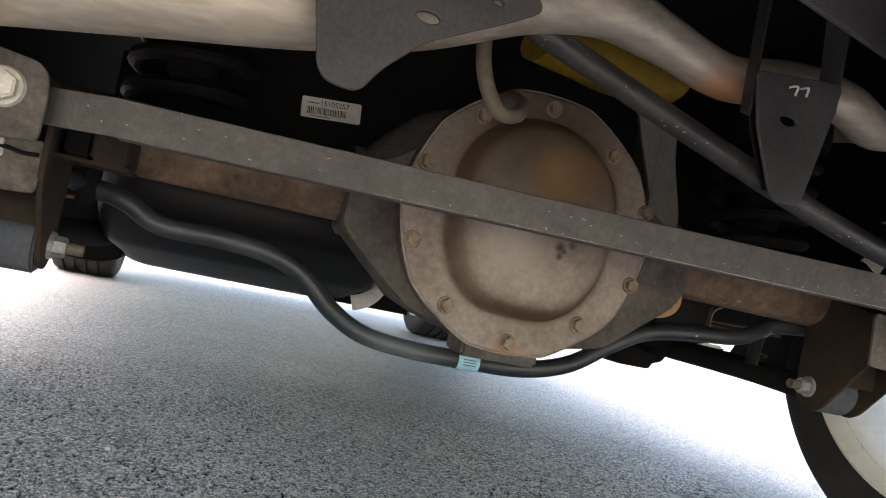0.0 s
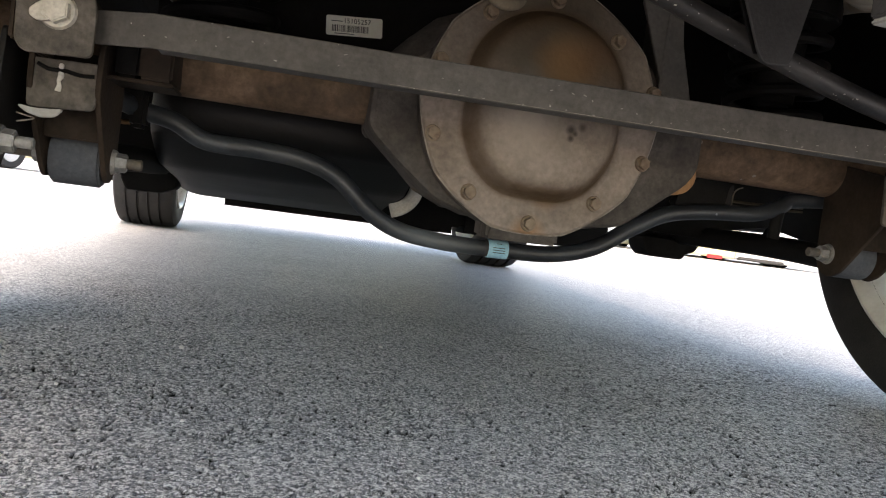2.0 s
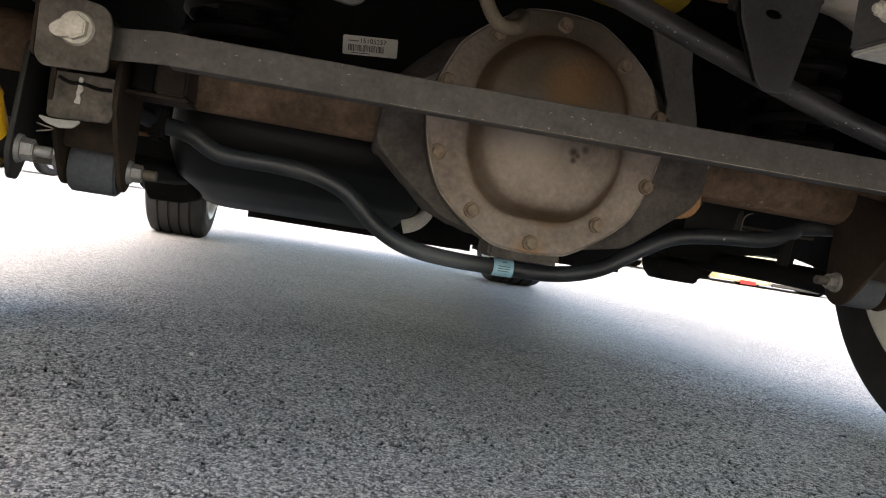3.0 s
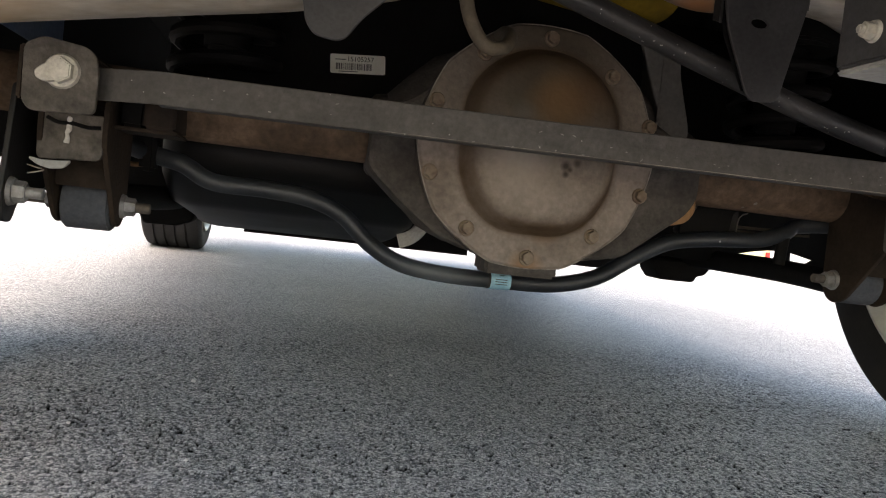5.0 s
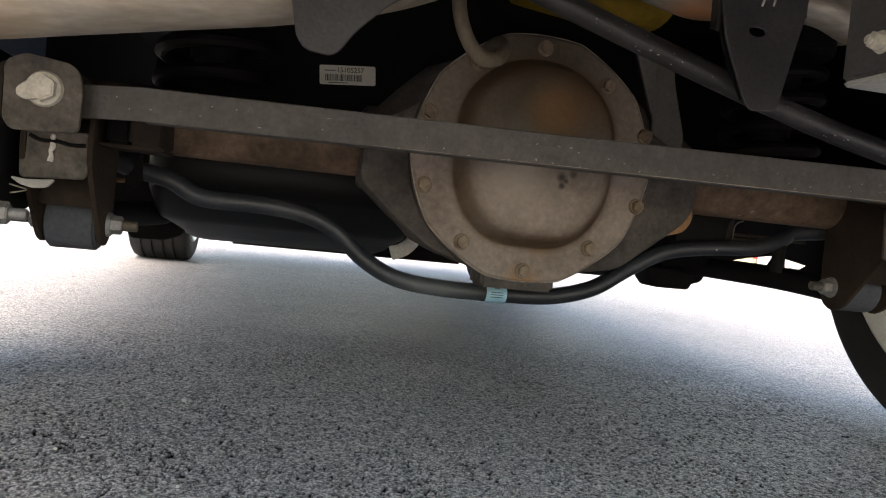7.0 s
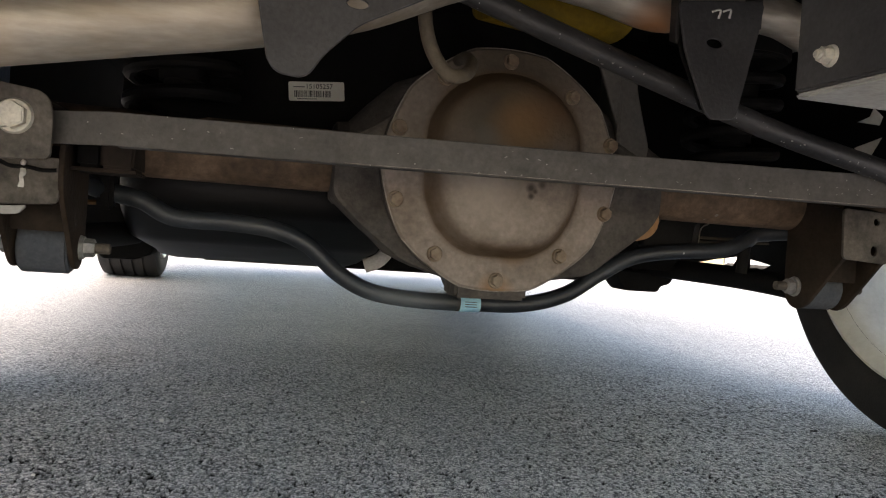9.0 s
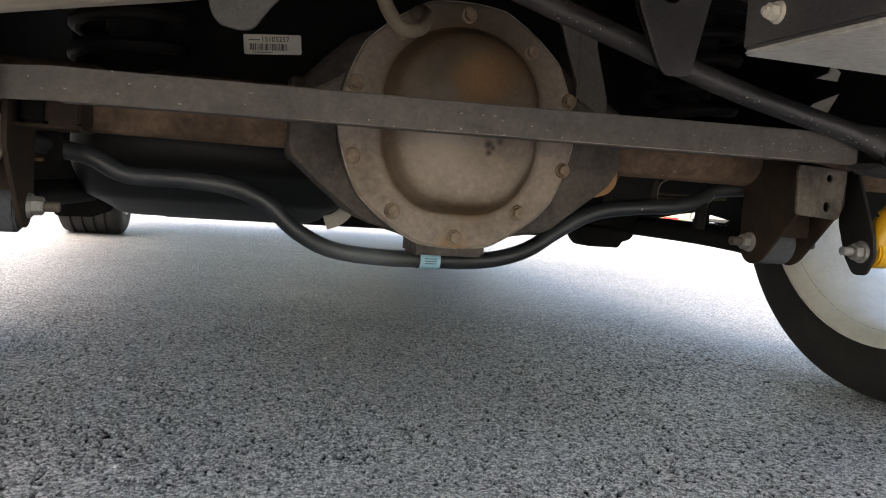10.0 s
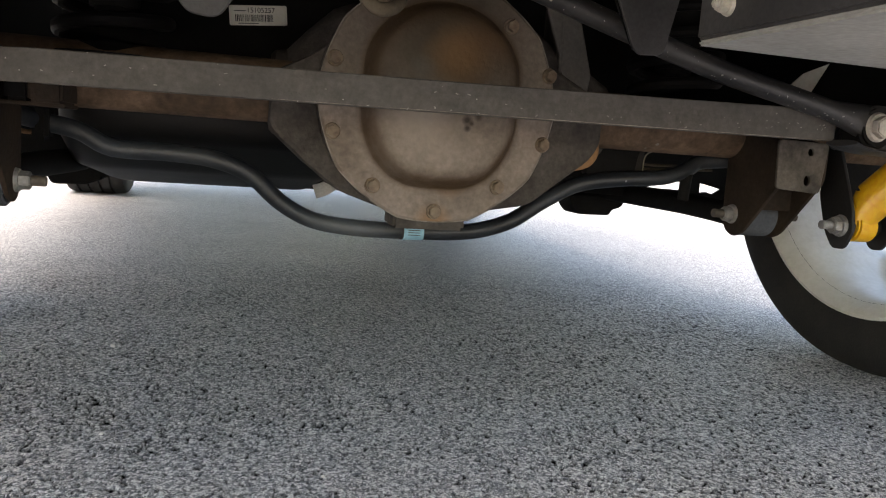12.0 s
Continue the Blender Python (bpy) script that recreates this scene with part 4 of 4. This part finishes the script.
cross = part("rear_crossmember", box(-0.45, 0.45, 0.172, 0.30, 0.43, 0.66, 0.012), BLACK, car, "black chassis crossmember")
tilt = Matrix.Translation((-0.2255, 0.1695, 0.508)) @ pose(0, 0, 0, 90, -5.6, 0)
sticker = part("part_label", sheet(rounded([(-0.0425, -0.0145), (0.0425, -0.0145), (0.0425, 0.0145), (-0.0425, 0.0145)], 0.003), (), 0.001, tilt, 0.0002), PAPER, cross, "white paper part label with a bar code")
cu = bpy.data.curves.new("number", "FONT")
cu.body, cu.size, cu.align_x, cu.align_y = "15105257", 0.0105, "CENTER", "CENTER"
tx = bpy.data.objects.new("number", cu)
me = bpy.data.meshes.new_from_object(tx)
bpy.data.objects.remove(tx)
me.transform(tilt @ Matrix.Translation((0.004, 0.0072, 0.0008)))
part("number", me, INK, sticker)
random.seed(5)
code, x = bmesh.new(), -0.034
while x < 0.022:
    w = random.choice((0.0006, 0.0009, 0.0014))
    code = box(x, x + w, -0.009, 0.001, 0.0006, 0.0009, 0, code)
    x += w + random.choice((0.0006, 0.001, 0.0014))
code.transform(tilt)
part("bar_code", code, INK, sticker)
part("fine_print", box(-0.03, 0.0, -0.0122, -0.0112, 0.0006, 0.0009, 0, None, tilt), RUBBER, sticker)
part("fine_print", box(-0.035, -0.018, 0.006, 0.0072, 0.0006, 0.0009, 0, None, tilt), RUBBER, sticker)

# Added black sheet closes the view; its holes trace the bright gaps.
part("side_blocker", sheet([(0.28, 0.268), (0.56, 0.262), (0.76, 0.252), (0.76, 0.44), (0.28, 0.44)], ([(0.532, 0.2805), (0.585, 0.2800), (0.632, 0.2790), (0.645, 0.3025), (0.590, 0.2935)], [(0.668, 0.2765), (0.684, 0.2790), (0.700, 0.2750), (0.721, 0.2880), (0.690, 0.2945), (0.667, 0.2985)]), 0.006, in_xz(0.32)), BLACK, car, "added black blocking sheet with cut-outs for bright gaps")
# Added black sheet over the open view left of the tank.
part("axle_side_blocker", sheet([(-0.62, 0.262), (-0.455, 0.262), (-0.455, 0.42), (-0.62, 0.42)], (), 0.006, in_xz(0.30)), BLACK, car, "added black blocking sheet")
# Made-up piece standing in for a bright spot in the gap.
part("clip", sweep([(-0.537, 0.10, 0.3125), (-0.526, 0.10, 0.3105), (-0.515, 0.10, 0.3115)], 0.0042, 12, 4, lambda k: (1.0, 0.8)), RUSTY, axle, "small bronze piece in the gap")
# Made-up block filling a gap so that it stays black.
part("gap_filler", box(0.12, 0.42, 1.0, 1.1, 0.262, 0.50, 0.02), BLACK, car)
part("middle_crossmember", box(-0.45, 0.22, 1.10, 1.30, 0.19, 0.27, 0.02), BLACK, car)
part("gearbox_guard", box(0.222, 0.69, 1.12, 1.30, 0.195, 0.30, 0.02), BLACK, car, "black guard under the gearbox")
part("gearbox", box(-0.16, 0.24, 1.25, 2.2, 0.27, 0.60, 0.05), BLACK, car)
# Made-up block keeping the open underside on the right black.
part("dark_filler", box(0.30, 0.92, 0.60, 1.5, 0.302, 0.50, 0.03), BLACK, car, "black block filling the open underside")
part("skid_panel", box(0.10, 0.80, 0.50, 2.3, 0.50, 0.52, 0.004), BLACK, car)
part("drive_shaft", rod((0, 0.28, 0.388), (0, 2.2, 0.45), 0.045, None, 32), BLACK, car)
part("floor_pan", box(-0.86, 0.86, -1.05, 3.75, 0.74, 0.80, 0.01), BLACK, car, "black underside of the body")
# Unseen bumpers; their heights are set by the light let in underneath.
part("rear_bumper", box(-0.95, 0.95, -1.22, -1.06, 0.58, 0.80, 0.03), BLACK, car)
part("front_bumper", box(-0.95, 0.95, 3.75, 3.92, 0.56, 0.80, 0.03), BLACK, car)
FRONT_Y = 3.0
for s in (-1, 1):
    part("front_arm", box(s * 0.59 - 0.13, s * 0.59 + 0.13, 2.78, 3.1, 0.22, 0.50, 0.03), BLACK, car, "black front suspension arm")


def body_side():
    """The side of the body in its (y, z) outline, with both wheel arches."""
    out = [(-1.15, 0.56), (-0.56, 0.54)]
    for cy in (0.0, FRONT_Y):
        out += [(cy - 0.50 * math.cos(a), 0.52 + 0.44 * math.sin(a)) for a in (math.pi * k / 16 for k in range(17))]
    out += [(3.9, 0.54), (3.9, 1.15), (2.6, 1.2), (1.9, 1.85), (-0.9, 1.88), (-1.15, 1.1)]
    return out


for s in (-1, 1):
    part("body_side", sheet([Vector(p) for p in body_side()], (), 0.06, in_yz(s * 0.98), 0.012), WHITE, car, "white painted body side")
    # Arch walls, run on forward to block the view of the sides.
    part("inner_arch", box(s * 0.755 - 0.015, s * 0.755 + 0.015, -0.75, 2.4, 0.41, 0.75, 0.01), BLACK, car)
    # Unseen black sheets added to cut light bounced off the white sides.
    part("bounce_blocker", sheet([Vector(p) for p in body_side()], (), 0.02, in_yz(s * 0.935), 0.004), BLACK, car)
part("inner_panel", box(-0.740, -0.736, 0.0, 0.455, 0.49, 0.735, 0.001), PANEL, car, "blue-grey inner wheel panel")
part("roof", box(-0.95, 0.95, -0.9, 1.9, 1.84, 1.88, 0.01), WHITE, car)
part("tailgate", box(-0.95, 0.95, -1.13, -1.05, 0.81, 1.84, 0.02), WHITE, car)
part("bonnet", box(-0.95, 0.95, 2.5, 3.86, 1.13, 1.17, 0.02), WHITE, car)


# ---- wheels ----
def wheel_at(x, y, s, width=0.27):
    """A wheel whose inner face looks to the car's middle."""
    h = width / 2
    prof = [(0.288, -h + 0.012), (0.31, -h + 0.002), (0.34, -h - 0.002), (0.368, -h + 0.001), (0.385, -h + 0.011), (0.392, -h + 0.03)]
    groove = []
    for c in (-0.072, -0.024, 0.024, 0.072):
        groove += [(0.3945, c - 0.006), (0.385, c - 0.0045), (0.385, c + 0.0045), (0.3945, c + 0.006)]
    full = prof + groove + [(r, -q) for r, q in reversed(prof)] + [(0.27, h - 0.02), (0.27, -h + 0.02)]
    m = along((x, y, 0.391), (x + s, y, 0.391))
    rim_m = m
    wheel = part("wheel", lathe([(0.297, -h + 0.012), (0.297, -h - 0.001), (0.291, -h - 0.004), (0.285, -h - 0.001), (0.278, -h + 0.007), (0.271, -h + 0.018), (0.266, -h + 0.030), (0.258, -h + 0.06), (0.250, 0.02),
                                 (0.254, h - 0.05), (0.265, h - 0.03), (0.284, h - 0.006), (0.296, h), (0.299, h - 0.006), (0.290, h - 0.03), (0.276, 0.0), (0.280, -h + 0.05)], rim_m, 96, None, True), RIM, car, "pale alloy wheel rim")
    part("tyre", lathe(full, m, 120, None, True), TYRE, wheel, "black low-profile tyre")
    spoke = box(0.05, 0.255, -0.028, 0.028, h - 0.075, h - 0.035, 0.008)
    for k in range(1, 6):
        spoke = box(0.05, 0.255, -0.028, 0.028, h - 0.075, h - 0.035, 0.008, spoke, pose(0, 0, 0, 0, 0, 60 * k))
    spoke.transform(rim_m)
    part("spokes", spoke, RIM, wheel)
    part("hub", rod(m @ Vector((0, 0, -0.02)), m @ Vector((0, 0, h - 0.03)), 0.08, None, 32, 0.006), RIM, wheel)


wheel_at(-0.918, -0.005, -1)
wheel_at(0.918, -0.005, 1)
wheel_at(-0.865, FRONT_Y, -1)
wheel_at(0.865, FRONT_Y, 1)

# ---- pale stones lying on the asphalt ----
random.seed(11)
for x, y, r in ((-0.103, 0.281, 0.0042), (-0.417, 0.135, 0.0048), (-0.159, -0.347, 0.0026), (-0.38, -0.218, 0.003), (-0.525, -0.11, 0.003), (-0.30, -0.05, 0.002), (0.21, -0.30, 0.002), (0.02, 0.05, 0.002)):
    bm = bmesh.new()
    bmesh.ops.create_icosphere(bm, subdivisions=2, radius=r)
    for v in bm.verts:
        v.co *= 0.8 + 0.35 * noise.noise(v.co * 300 + Vector((x, y, 0)) * 40)
        v.co.z = v.co.z * 0.6 + r * 0.4
    st = part("pebble", bm, STONE)
    st.location = (x, y, 0.0004)
    tagged(st, "small pale stone lying on asphalt", "stone", "pale stones on the asphalt")


# ---- parked vehicles far behind, tails towards the axle ----
def far_car(label, x, y, rz, paint, wide=1.7, low=0.22, bumper=None, lamp=None):
    root = tagged(new("parked_car"), label, "car", "parked cars far off")
    root.matrix_world = pose(x, y, 0, 0, 0, rz)
    out = [(-2.2, low)]
    for cx in (-1.3, 1.3):
        out += [(cx - 0.38 * math.cos(a), 0.33 + 0.38 * math.sin(a)) for a in (math.pi * k / 10 for k in range(11))] if low > 0.15 else [(cx, low)]
    out += [(2.25, low), (2.3, 0.7), (2.2, 0.95), (1.2, 1.05), (0.6, 1.55), (-1.9, 1.6), (-2.25, 1.0)]
    part("body", sheet(rounded([Vector(p) for p in out], 0.05, 3), (), wide, in_xz(0.0), 0.03), paint, root)
    for cx in (-1.3, 1.3):
        for side in (-1, 1):
            cy = side * (wide / 2 - 0.13)
            w = part("wheel", lathe([(0.20, -0.1), (0.30, -0.11), (0.33, -0.08), (0.33, 0.08), (0.30, 0.11), (0.20, 0.1)], along((cx, cy, 0.33), (cx, cy + 1, 0.33)), 32, None, True), TYRE, root)
            part("hub_cap", rod((cx, cy - 0.1, 0.33), (cx, cy + 0.1, 0.33), 0.2, None, 24, 0.01), SILVER, w)
    part("side_window", box(-1.7, 0.5, -wide / 2 - 0.012, -wide / 2 - 0.002, 1.08, 1.45, 0), GLASS, root)
    part("rear_window", box(-2.12, -2.10, -wide / 2 + 0.15, wide / 2 - 0.15, 1.12, 1.5, 0), GLASS, root)
    if bumper:
        part("bumper", box(-2.34, -2.16, bumper[0], bumper[1], 0.075, 0.155, 0.03), GREY, root, "dark grey lower bumper")
    if lamp:
        part("rear_reflector", box(-2.30, -2.26, lamp[0], lamp[1], 0.04, 0.125, 0.01), RED, root, "red reflector")
        part("tail_lamp", box(-2.30, -2.24, -wide / 2 + 0.01, -wide / 2 + 0.10, 0.30, 0.42, 0.01), RED, root, "red tail lamp")
        part("tail_lamp", box(-2.30, -2.24, wide / 2 - 0.10, wide / 2 - 0.01, 0.30, 0.42, 0.01), RED, root, "red tail lamp")
    return root


far_car("silver parked car far off on the asphalt", 8.0, 17.2, 90, SILVER)
far_car("pale yellow parked car with a low red reflector", 9.83, 17.2, 90, PALE_YELLOW, 1.28, 0.10, None, (-0.27, 0.12))
far_car("white parked car with a dark grey lower bumper", 11.36, 17.2, 90, WHITE, 1.7, 0.12, (-0.40, 0.84))
far_car("silver parked car far off on the asphalt", 13.1, 17.2, 90, SILVER)
far_car("silver parked car turned aslant on the asphalt", -4.97, 16.5, 55, SILVER)
